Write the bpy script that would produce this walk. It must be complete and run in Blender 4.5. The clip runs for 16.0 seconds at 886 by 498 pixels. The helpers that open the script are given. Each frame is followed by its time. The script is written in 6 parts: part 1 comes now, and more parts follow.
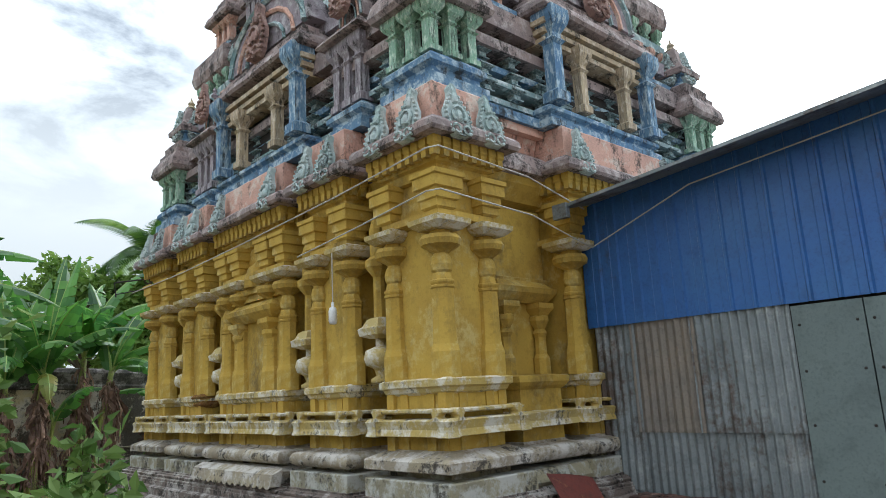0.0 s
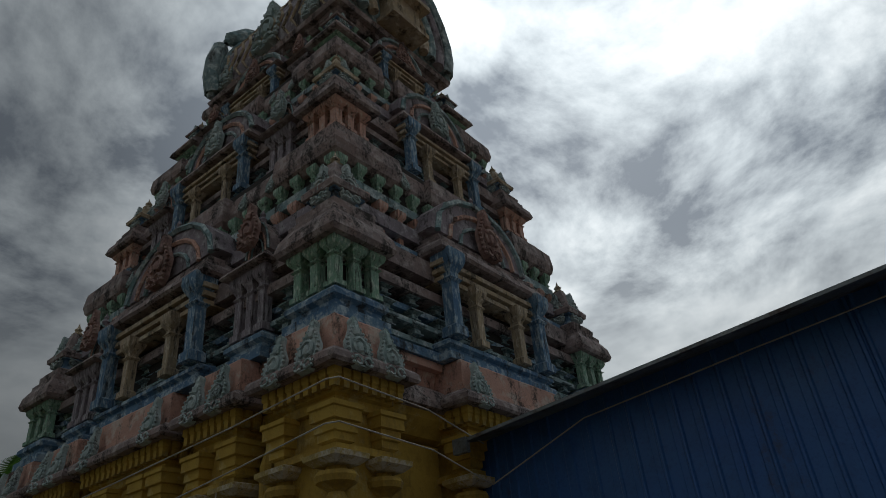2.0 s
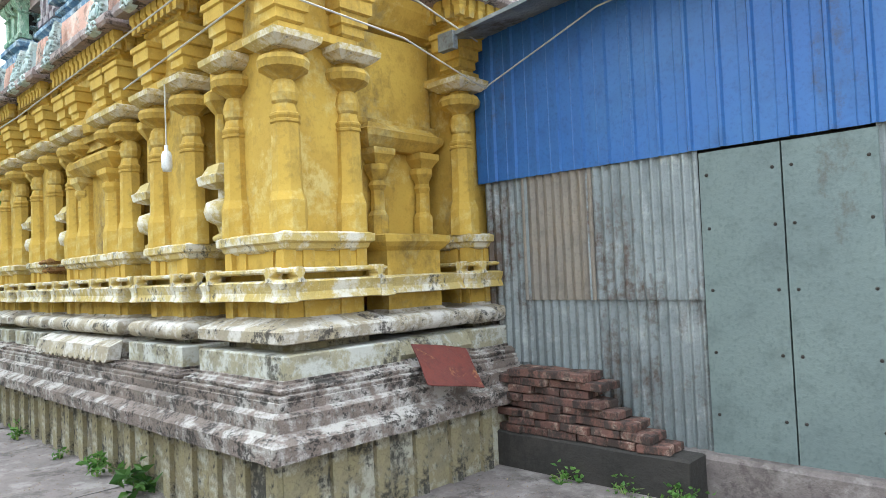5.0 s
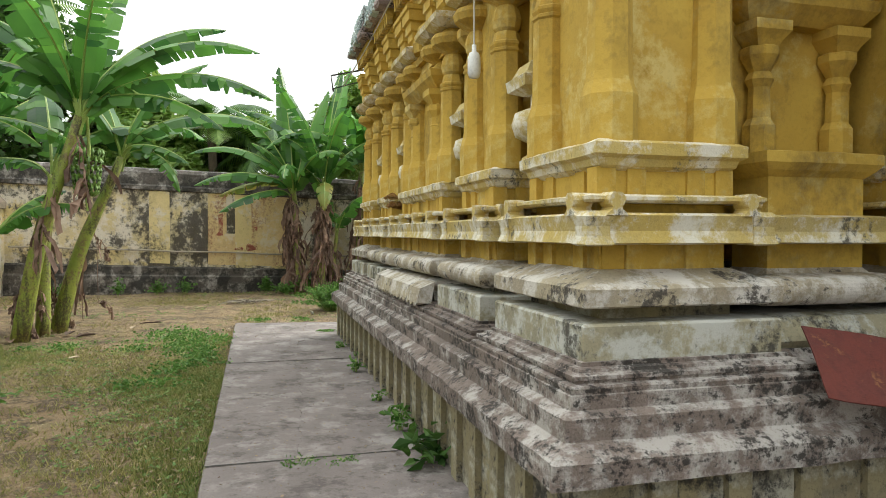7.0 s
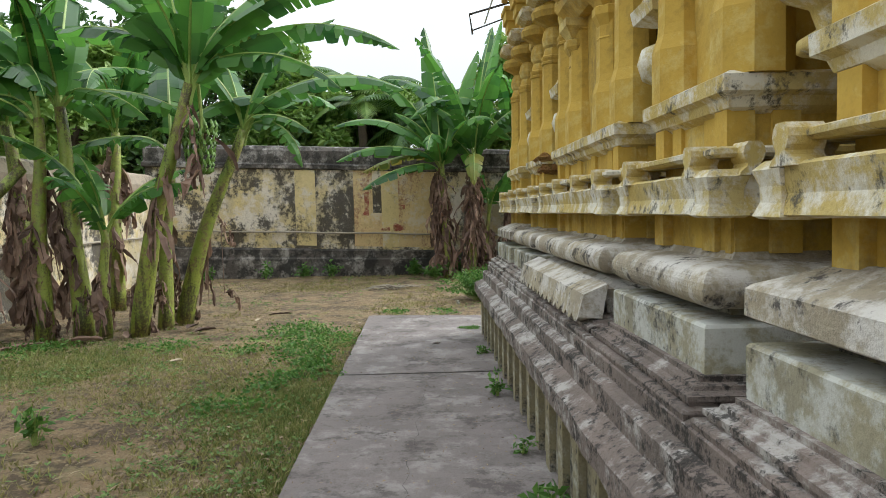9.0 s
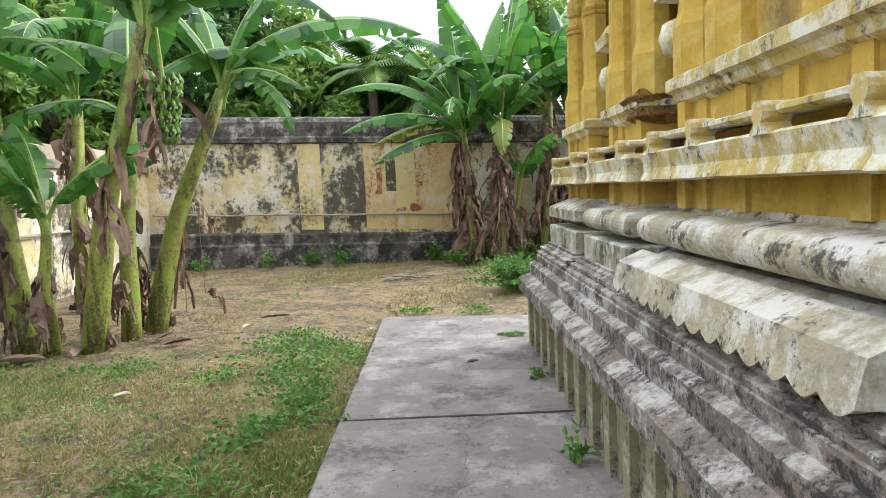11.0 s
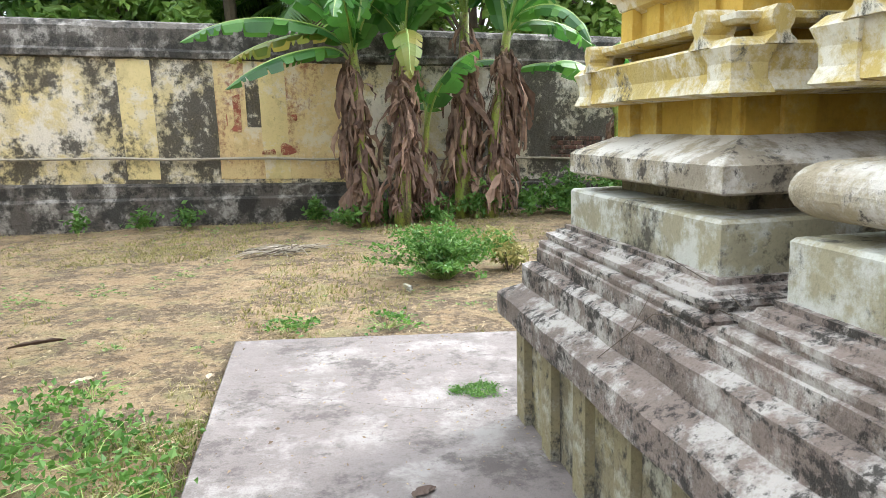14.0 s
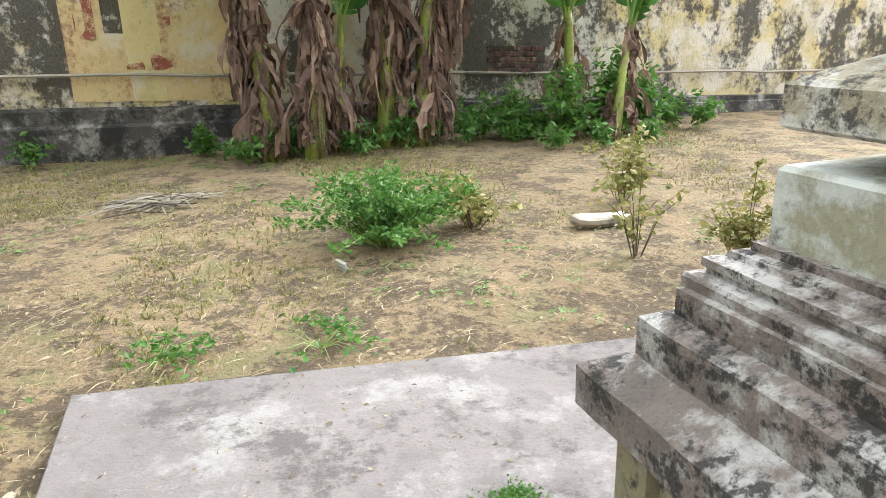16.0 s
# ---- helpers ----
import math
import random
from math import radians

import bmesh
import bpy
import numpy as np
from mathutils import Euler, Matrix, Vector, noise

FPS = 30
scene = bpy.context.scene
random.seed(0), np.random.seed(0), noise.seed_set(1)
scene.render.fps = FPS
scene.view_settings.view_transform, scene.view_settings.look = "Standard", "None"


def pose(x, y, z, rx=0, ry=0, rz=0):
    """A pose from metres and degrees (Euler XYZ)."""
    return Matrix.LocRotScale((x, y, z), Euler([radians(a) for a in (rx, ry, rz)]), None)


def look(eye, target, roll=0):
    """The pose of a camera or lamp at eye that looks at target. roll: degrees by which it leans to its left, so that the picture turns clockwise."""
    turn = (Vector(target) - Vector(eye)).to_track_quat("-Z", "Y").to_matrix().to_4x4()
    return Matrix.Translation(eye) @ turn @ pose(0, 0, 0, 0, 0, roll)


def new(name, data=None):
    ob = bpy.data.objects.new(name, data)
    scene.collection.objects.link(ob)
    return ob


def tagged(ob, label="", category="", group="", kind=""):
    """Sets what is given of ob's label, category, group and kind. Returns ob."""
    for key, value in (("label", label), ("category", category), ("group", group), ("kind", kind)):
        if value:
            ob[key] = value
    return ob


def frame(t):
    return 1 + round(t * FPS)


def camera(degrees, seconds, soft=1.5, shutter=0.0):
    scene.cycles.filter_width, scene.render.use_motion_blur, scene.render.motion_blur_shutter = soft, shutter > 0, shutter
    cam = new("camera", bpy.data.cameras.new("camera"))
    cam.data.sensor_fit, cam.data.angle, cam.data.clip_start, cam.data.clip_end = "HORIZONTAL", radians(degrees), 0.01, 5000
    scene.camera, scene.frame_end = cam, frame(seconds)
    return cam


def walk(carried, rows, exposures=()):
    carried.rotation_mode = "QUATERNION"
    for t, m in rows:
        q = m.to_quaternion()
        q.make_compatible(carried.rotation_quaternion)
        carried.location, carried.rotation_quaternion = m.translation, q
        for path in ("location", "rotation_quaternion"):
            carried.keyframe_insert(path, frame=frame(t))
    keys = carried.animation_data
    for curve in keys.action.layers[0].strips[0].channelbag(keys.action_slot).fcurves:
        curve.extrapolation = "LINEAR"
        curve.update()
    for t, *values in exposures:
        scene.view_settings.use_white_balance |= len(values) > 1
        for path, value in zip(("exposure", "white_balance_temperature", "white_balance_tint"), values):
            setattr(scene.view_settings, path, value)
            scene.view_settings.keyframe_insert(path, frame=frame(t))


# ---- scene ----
cam = camera(65.9, 16.0, 0.8)
PATH = [
    (0, (-3.2, -3.557, 1.682), (-1.876, -2.115, 2.093), -3.0),
    (0.5, (-3.227, -3.57, 1.668), (-1.915, -2.228, 2.361), -3.9),
    (1, (-3.246, -3.58, 1.657), (-1.981, -2.324, 2.564), -4.7),
    (1.5, (-3.249, -3.581, 1.655), (-2.01, -2.421, 2.714), -5.9),
    (2, (-3.256, -3.585, 1.652), (-1.878, -2.55, 2.668), -5.9),
    (2.5, (-3.23, -3.572, 1.667), (-1.6, -2.663, 2.386), -4.3),
    (3, (-3.167, -3.539, 1.701), (-1.405, -2.671, 2.079), -4.1),
    (3.2, (-3.054, -3.483, 1.76), (-1.284, -2.6, 2.053), -2.7),
    (5.3, (-1.873, -3.198, 1.443), (-0.541, -1.706, 1.466), -1.5),
    (5.5, (-1.755, -3.091, 1.415), (-0.516, -1.521, 1.406), -0.7),
    (6, (-1.478, -2.857, 1.427), (-0.61, -1.055, 1.397), -2.8),
    (6.5, (-1.205, -2.575, 1.428), (-0.666, -0.657, 1.257), -1.5),
    (7, (-1.018, -2.231, 1.402), (-0.488, -0.303, 1.354), 0.1),
    (7.5, (-0.822, -1.778, 1.4), (-0.537, 0.2, 1.348), -0.6),
    (8, (-0.721, -1.329, 1.372), (-0.526, 0.661, 1.359), -0.4),
    (8.5, (-0.641, -0.871, 1.368), (-0.482, 1.122, 1.322), -1.6),
    (9, (-0.577, -0.419, 1.387), (-0.518, 1.577, 1.275), -1.2),
    (9.5, (-0.61, 0.056, 1.381), (-0.523, 2.048, 1.23), -2.2),
    (10, (-0.615, 0.559, 1.366), (-0.608, 2.553, 1.209), -0.9),
    (12.3, (-0.76, 2.679, 1.34), (-0.714, 4.67, 1.147), -3.8),
    (12.5, (-0.761, 2.945, 1.325), (-0.68, 4.936, 1.165), -2.2),
    (13, (-0.811, 3.397, 1.341), (-0.626, 5.383, 1.198), -4.1),
    (13.5, (-0.794, 3.903, 1.315), (-0.712, 5.881, 1.026), -2.5),
    (14, (-0.772, 4.424, 1.291), (-0.413, 6.36, 0.94), -1.7),
    (14.5, (-0.716, 4.851, 1.305), (-0.235, 6.754, 0.922), -2.3),
    (15, (-0.682, 5.258, 1.291), (-0.117, 7.142, 0.927), -0.0),
    (15.5, (-0.717, 5.668, 1.265), (-0.102, 7.511, 0.788), -1.8),
    (16, (-0.71, 6.096, 1.27), (-0.1, 7.903, 0.67), -1.5),
]

EXPO = [(0, -0.22, 6200, 6), (0.5, -0.75, 6300, 6), (1.0, -1.75, 6300, 6), (1.5, -2.38, 6400, 6), (2.0, -2.95, 6400, 6), (2.5, -2.9, 6400, 6), (3.0, -1.4, 6000, 4), (3.2, -1.0, 6000, 4),
        (5.3, 1.05, 6200, 4), (5.5, 0.98, 6300, 4), (6.0, 0.45, 7150, 4), (6.5, 0.2, 7150, 4), (7.0, 0.25, 7100, 4), (8.0, -0.12, 6750, 4), (9.0, 0.0, 6550, 5), (10.0, 0.36, 6450, 5), (12.3, 0.72, 6500, 6),
        (13.0, 0.78, 6350, 6), (14.0, 1.0, 6400, 7), (14.5, 1.12, 6400, 7), (15.5, 1.05, 6450, 6), (16, 0.86, 6450, 5)]
walk(cam, [(t, look(e, g, r)) for t, e, g, r in PATH], EXPO)

# ---- world and sun: a bright broken overcast ----
SUN_AZ, SUN_EL = radians(21.5), radians(36)
world = bpy.data.worlds.new("world")
scene.world = world
world.use_nodes = True
wn, wl = world.node_tree.nodes, world.node_tree.links
wn.clear()
w_out = wn.new("ShaderNodeOutputWorld")
w_bg = wn.new("ShaderNodeBackground")
w_sky = wn.new("ShaderNodeTexSky")
w_sky.sky_type, w_sky.sun_disc = "NISHITA", False
w_sky.sun_elevation, w_sky.sun_rotation = SUN_EL, radians(90) - SUN_AZ
w_tc = wn.new("ShaderNodeTexCoord")
w_sep, w_den = wn.new("ShaderNodeSeparateXYZ"), wn.new("ShaderNodeMath")
w_den.operation = "MAXIMUM"
w_den.inputs[1].default_value = 0.0
w_add = wn.new("ShaderNodeMath")
w_add.inputs[1].default_value = 0.22
w_dx, w_dy, w_com = wn.new("ShaderNodeMath"), wn.new("ShaderNodeMath"), wn.new("ShaderNodeCombineXYZ")
w_dx.operation = w_dy.operation = "DIVIDE"
w_n1 = wn.new("ShaderNodeTexNoise")
w_n1.inputs["Scale"].default_value, w_n1.inputs["Detail"].default_value, w_n1.inputs["Roughness"].default_value = 2.0, 11, 0.6
w_n1.inputs["Distortion"].default_value = 0.3
w_r1 = wn.new("ShaderNodeValToRGB")
w_r1.color_ramp.elements[0].position, w_r1.color_ramp.elements[0].color = 0.40, (0.42, 0.47, 0.55, 1)
w_r1.color_ramp.elements[1].position, w_r1.color_ramp.elements[1].color = 0.62, (1.9, 1.95, 2.0, 1)
w_mid = w_r1.color_ramp.elements.new(0.5)
w_mid.color = (1.1, 1.18, 1.26, 1)
# the cloud is brighter round the hidden sun
w_dot = wn.new("ShaderNodeVectorMath")
w_dot.operation = "DOT_PRODUCT"
w_dot.inputs[1].default_value = (math.cos(SUN_EL) * math.cos(SUN_AZ), math.cos(SUN_EL) * math.sin(SUN_AZ), math.sin(SUN_EL))
w_glow = wn.new("ShaderNodeMapRange")
w_glow.interpolation_type = "SMOOTHSTEP"
w_glow.inputs["From Min"].default_value, w_glow.inputs["From Max"].default_value = 0.74, 1.0
w_glow.inputs["To Min"].default_value, w_glow.inputs["To Max"].default_value = 0.92, 3.0
w_haze, w_hmix = wn.new("ShaderNodeMapRange"), wn.new("ShaderNodeMix")
w_hmix.data_type = "RGBA"
w_haze.interpolation_type = "SMOOTHSTEP"
w_haze.inputs["From Min"].default_value, w_haze.inputs["From Max"].default_value = 0.5, 0.2
w_hmix.inputs[7].default_value = (1.05, 1.1, 1.14, 1)
w_zen, w_gain = wn.new("ShaderNodeMapRange"), wn.new("ShaderNodeMath")
w_zen.inputs["From Min"].default_value, w_zen.inputs["From Max"].default_value = 0.1, 0.9
w_zen.inputs["To Min"].default_value, w_zen.inputs["To Max"].default_value = 0.9, 2.3
w_gain.operation = "MULTIPLY"
w_lit = wn.new("ShaderNodeVectorMath")
w_lit.operation = "SCALE"
w_skys = wn.new("ShaderNodeVectorMath")
w_skys.operation = "SCALE"
w_skys.inputs["Scale"].default_value = 0.12
w_mix = wn.new("ShaderNodeMix")
w_mix.data_type = "RGBA"
w_mix.inputs[0].default_value = 0.9
wl.new(w_tc.outputs["Generated"], w_sep.inputs[0])
wl.new(w_sep.outputs["Z"], w_den.inputs[0])
wl.new(w_den.outputs[0], w_add.inputs[0])
for src, div, k in (("X", w_dx, 0), ("Y", w_dy, 1)):
    wl.new(w_sep.outputs[src], div.inputs[0])
    wl.new(w_add.outputs[0], div.inputs[1])
    wl.new(div.outputs[0], w_com.inputs[k])
wl.new(w_com.outputs[0], w_n1.inputs["Vector"])
wl.new(w_n1.outputs["Fac"], w_r1.inputs["Fac"])
wl.new(w_tc.outputs["Generated"], w_dot.inputs[0])
wl.new(w_dot.outputs["Value"], w_glow.inputs["Value"])
wl.new(w_sep.outputs["Z"], w_haze.inputs["Value"])
wl.new(w_haze.outputs["Result"], w_hmix.inputs[0])
wl.new(w_r1.outputs["Color"], w_hmix.inputs[6])
wl.new(w_hmix.outputs[2], w_lit.inputs[0])
wl.new(w_sep.outputs["Z"], w_zen.inputs["Value"])
wl.new(w_zen.outputs["Result"], w_gain.inputs[0])
wl.new(w_glow.outputs["Result"], w_gain.inputs[1])
wl.new(w_gain.outputs[0], w_lit.inputs["Scale"])
wl.new(w_sky.outputs["Color"], w_skys.inputs[0])
wl.new(w_skys.outputs["Vector"], w_mix.inputs[6])
wl.new(w_lit.outputs["Vector"], w_mix.inputs[7])
wl.new(w_mix.outputs[2], w_bg.inputs["Color"])
w_bg.inputs["Strength"].default_value = 1.02
wl.new(w_bg.outputs["Background"], w_out.inputs["Surface"])
sun = new("sun", bpy.data.lights.new("sun", "SUN"))
sun.data.energy, sun.data.angle, sun.data.color = 1.5, radians(14), (1.0, 0.96, 0.9)
sun_dir = Vector((math.cos(SUN_EL) * math.cos(SUN_AZ), math.cos(SUN_EL) * math.sin(SUN_AZ), math.sin(SUN_EL)))
sun.matrix_world = look(sun_dir * 40, (0, 0, 0))


# ---- materials ----
def material(name, base, second, stain=(0.03, 0.03, 0.028), stain_amt=0.5, wash=None, wash_amt=0.5, rough=0.9,
             scale=1.0, bump=0.25, streak=3.0, metal=0.0, per_object=0.0, grain=40.0, speckle=0.5, top_light=0.0, ragged=0.5, crisp=0.05, drift=0.0):
    """A weathered surface: two-scale colour, a stain with a shape of its own, a pale wash, optional sky light painted
    on tops, fine relief.
    """
    m = bpy.data.materials.new(name)
    m.use_nodes = True
    n, l = m.node_tree.nodes, m.node_tree.links
    b = n["Principled BSDF"]
    b.inputs["Roughness"].default_value, b.inputs["Metallic"].default_value = rough, metal
    tc = n.new("ShaderNodeTexCoord")
    vec = tc.outputs["Object"]
    if per_object:
        info, add = n.new("ShaderNodeObjectInfo"), n.new("ShaderNodeVectorMath")
        add.operation = "MULTIPLY_ADD"
        l.new(info.outputs["Random"], add.inputs[0])
        add.inputs[1].default_value = (37, 53, 71)
        l.new(vec, add.inputs[2])
        vec = add.outputs[0]

    def noise_tex(sc, detail=5, rg=0.6, stretch=1.0):
        t = n.new("ShaderNodeTexNoise")
        t.inputs["Scale"].default_value, t.inputs["Detail"].default_value, t.inputs["Roughness"].default_value = sc, detail, rg
        if stretch != 1.0:
            mp = n.new("ShaderNodeMapping")
            mp.inputs["Scale"].default_value = (1, 1, 1 / stretch)
            l.new(vec, mp.inputs["Vector"])
            l.new(mp.outputs["Vector"], t.inputs["Vector"])
        else:
            l.new(vec, t.inputs["Vector"])
        return t.outputs["Fac"]

    def ramp(src, lo, hi, top=1.0):
        r = n.new("ShaderNodeMapRange")
        r.inputs["From Min"].default_value, r.inputs["From Max"].default_value, r.inputs["To Max"].default_value = lo, hi, top
        l.new(src, r.inputs["Value"])
        return r.outputs["Result"]

    def mix(fac, a, c):
        x = n.new("ShaderNodeMix")
        x.data_type = "RGBA"
        l.new(fac, x.inputs[0])
        for sock, v in ((x.inputs[6], a), (x.inputs[7], c)):
            if isinstance(v, tuple):
                sock.default_value = (*v, 1)
            else:
                l.new(v, sock)
        return x.outputs[2]

    def plus(a, c, k):
        x = n.new("ShaderNodeMath")
        x.operation = "MULTIPLY_ADD"
        l.new(c, x.inputs[0])
        x.inputs[1].default_value = k
        l.new(a, x.inputs[2])
        return x.outputs[0]

    fine = noise_tex(grain * scale, 4, 0.7)
    rag = noise_tex(14 * scale, 6, 0.75)
    mid = noise_tex(5 * scale, 5, 0.65)
    col = mix(ramp(noise_tex(1.3 * scale, 6), 0.35, 0.65), base, second)
    col = mix(ramp(mid, 0.5, 0.72, 0.55), col, tuple(v * 0.62 for v in second))
    col = mix(ramp(fine, 0.5, 0.72, speckle), col, tuple(v * 0.5 for v in base))
    top = None
    # sky light painted in: upward faces get more wash and less stain
    if top_light:
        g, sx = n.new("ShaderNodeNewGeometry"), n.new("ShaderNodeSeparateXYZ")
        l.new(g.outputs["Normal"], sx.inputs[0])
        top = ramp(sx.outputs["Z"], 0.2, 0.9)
    if wash:
        w0 = plus(noise_tex(2.7 * scale, 8, 0.7), rag, 0.28)
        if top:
            w0 = plus(w0, top, 0.10 * top_light)
        if drift:
            w0 = plus(w0, noise_tex(0.42, 2, 0.5), drift)
        t = 0.80 - 0.26 * wash_amt + 0.5 * drift
        col = mix(ramp(w0, t - 0.05, t + 0.06, 0.85), col, wash)
    if stain_amt:
        s0 = plus(noise_tex(2.1 * scale, 7, 0.66, streak), rag, ragged)
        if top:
            s0 = plus(s0, top, -0.13 * top_light)
        t = 0.71 + 0.5 * ragged - 0.26 * stain_amt
        soot = mix(ramp(fine, 0.40, 0.66), stain, tuple(0.9 * v + 0.14 * u for v, u in zip(stain, second)))
        col = mix(ramp(s0, t - crisp, t + 1.5 * crisp, 0.93), col, soot)
    if per_object:
        hs = n.new("ShaderNodeHueSaturation")
        l.new(ramp(info.outputs["Random"], 0, 1, 1), hs.inputs["Fac"])
        hs.inputs["Value"].default_value = 1.0 + per_object
        l.new(col, hs.inputs["Color"])
        col = hs.outputs["Color"]
    l.new(col, b.inputs["Base Color"])
    bp = n.new("ShaderNodeBump")
    bp.inputs["Strength"].default_value, bp.inputs["Distance"].default_value = bump, 0.02
    l.new(fine, bp.inputs["Height"])
    bp2 = n.new("ShaderNodeBump")
    bp2.inputs["Strength"].default_value, bp2.inputs["Distance"].default_value = bump, 0.05
    l.new(noise_tex(6 * scale, 6), bp2.inputs["Height"])
    l.new(bp.outputs["Normal"], bp2.inputs["Normal"])
    l.new(bp2.outputs["Normal"], b.inputs["Normal"])
    return m


def leaf_material(name, base, second, trans=0.35, rough=0.45, sc=3.0):
    m = bpy.data.materials.new(name)
    m.use_nodes = True
    n, l = m.node_tree.nodes, m.node_tree.links
    b = n["Principled BSDF"]
    b.inputs["Roughness"].default_value = rough
    geo, tc, t = n.new("ShaderNodeNewGeometry"), n.new("ShaderNodeTexCoord"), n.new("ShaderNodeTexNoise")
    t.inputs["Scale"].default_value, t.inputs["Detail"].default_value = sc, 5
    l.new(tc.outputs["Object"], t.inputs["Vector"])
    a = n.new("ShaderNodeMath")
    a.operation = "ADD"
    l.new(geo.outputs["Random Per Island"], a.inputs[0])
    l.new(t.outputs["Fac"], a.inputs[1])
    mr = n.new("ShaderNodeMapRange")
    mr.inputs["From Min"].default_value, mr.inputs["From Max"].default_value = 0.45, 1.45
    l.new(a.outputs[0], mr.inputs["Value"])
    x = n.new("ShaderNodeMix")
    x.data_type = "RGBA"
    x.inputs[6].default_value, x.inputs[7].default_value = (*base, 1), (*second, 1)
    l.new(mr.outputs["Result"], x.inputs[0])
    l.new(x.outputs[2], b.inputs["Base Color"])
    tr = n.new("ShaderNodeBsdfTranslucent")
    l.new(x.outputs[2], tr.inputs["Color"])
    ms = n.new("ShaderNodeMixShader")
    ms.inputs[0].default_value = trans
    l.new(b.outputs[0], ms.inputs[1])
    l.new(tr.outputs[0], ms.inputs[2])
    l.new(ms.outputs[0], n["Material Output"].inputs["Surface"])
    return m


BLACK = (0.022, 0.02, 0.018)
M_YELLOW = material("yellow_limewash", (0.56, 0.375, 0.07), (0.45, 0.285, 0.05), (0.12, 0.08, 0.03), 0.42, (0.60, 0.47, 0.18), 0.3, scale=1.1, speckle=0.25, bump=0.12, crisp=0.1)
M_BASE = material("yellow_grey_base", (0.29, 0.245, 0.135), (0.19, 0.165, 0.125), BLACK, 0.62, (0.44, 0.42, 0.35), 0.5, scale=1.6, ragged=0.7, streak=3.0)
# plaster, mouldings and blocks carry painted sky light on their tops
M_PLINTH = material("weathered_plaster", (0.24, 0.187, 0.164), (0.152, 0.12, 0.106), (0.019, 0.016, 0.014), 0.62, (0.47, 0.435, 0.41), 0.47, scale=2.3, streak=0.5, bump=0.45, top_light=0.2, ragged=1.0, crisp=0.05, speckle=0.85, drift=-0.4)
M_MOULD = material("limewashed_moulding", (0.41, 0.345, 0.235), (0.30, 0.255, 0.20), (0.04, 0.034, 0.029), 0.52, (0.62, 0.585, 0.55), 0.54, scale=1.6, streak=1.0, bump=0.35, top_light=0.3, ragged=0.9, crisp=0.04)
M_BLOCK = material("grey_limewashed_block", (0.36, 0.32, 0.21), (0.27, 0.245, 0.18), (0.04, 0.035, 0.027), 0.48, (0.53, 0.53, 0.50), 0.58, scale=1.5, bump=0.18, top_light=0.3, streak=2.0, ragged=0.8)
M_BAND = material("yellow_white_band", (0.50, 0.36, 0.10), (0.50, 0.40, 0.18), (0.05, 0.045, 0.035), 0.38, (0.70, 0.67, 0.60), 0.56, scale=1.9, speckle=0.35, bump=0.2, ragged=0.7, crisp=0.04)
M_PINK = material("faded_pink_paint", (0.68, 0.40, 0.31), (0.55, 0.33, 0.27), BLACK, 0.5, (0.670, 0.576, 0.503), 0.35, scale=1.9, per_object=0.12)
M_EAVE = material("sooty_eave_paint", (0.36, 0.265, 0.245), (0.25, 0.205, 0.205), BLACK, 0.62, (0.50, 0.43, 0.41), 0.45, scale=2.2, streak=2.0, ragged=0.7)
M_BLUE = material("faded_blue_paint", (0.085, 0.18, 0.32), (0.15, 0.26, 0.37), BLACK, 0.5, (0.50, 0.60, 0.65), 0.48, scale=2.4, per_object=0.12)
M_GREEN = material("faded_green_paint", (0.223, 0.409, 0.270), (0.278, 0.409, 0.335), BLACK, 0.5, (0.595, 0.689, 0.576), 0.4, scale=2.4, per_object=0.12)
M_TEAL = material("grey_teal_paint", (0.186, 0.307, 0.325), (0.270, 0.335, 0.344), BLACK, 0.5, (0.595, 0.670, 0.670), 0.45, scale=2.6, per_object=0.12)
M_TAN = material("faded_tan_paint", (0.503, 0.391, 0.251), (0.372, 0.298, 0.223), BLACK, 0.5, (0.707, 0.632, 0.503), 0.35, scale=2.4, per_object=0.12)
M_MAUVE = material("sooty_mauve_paint", (0.33, 0.28, 0.31), (0.24, 0.21, 0.235), BLACK, 0.5, (0.503, 0.484, 0.503), 0.4, scale=2.4, per_object=0.12)
M_RED = material("faded_red_paint", (0.38, 0.225, 0.19), (0.27, 0.18, 0.165), BLACK, 0.5, (0.48, 0.36, 0.31), 0.4, scale=3.0, per_object=0.12)
M_KUDU = material("grey_green_stucco", (0.34, 0.44, 0.43), (0.42, 0.48, 0.48), BLACK, 0.4, (0.52, 0.56, 0.55), 0.4, scale=3.2, per_object=0.12, ragged=0.7)
M_BROKEN = material("bared_orange_plaster", (0.44, 0.23, 0.055), (0.30, 0.13, 0.04), (0.07, 0.035, 0.02), 0.35, (0.55, 0.36, 0.12), 0.4, scale=5.0, streak=1.0, bump=1.0, ragged=0.8)
# near-black: shade painted into the tower's recesses, also cracks, joints and ironwork
M_DARK = material("near_black_and_shade", (0.045, 0.038, 0.034), (0.032, 0.029, 0.027), BLACK, 0.5, scale=2.0)
M_SLAB = material("concrete_paving", (0.215, 0.182, 0.175), (0.168, 0.141, 0.136), (0.09, 0.074, 0.07), 0.54, (0.29, 0.262, 0.25), 0.42, scale=1.1, streak=1.0, bump=0.3, grain=70, speckle=0.5, ragged=0.7)
M_WALL = material("stained_yellow_wall", (0.66, 0.52, 0.23), (0.52, 0.45, 0.34), (0.026, 0.022, 0.019), 0.82, (0.68, 0.62, 0.56), 0.6, scale=0.72, streak=1.6, bump=0.5, ragged=0.6, crisp=0.045, grain=60)
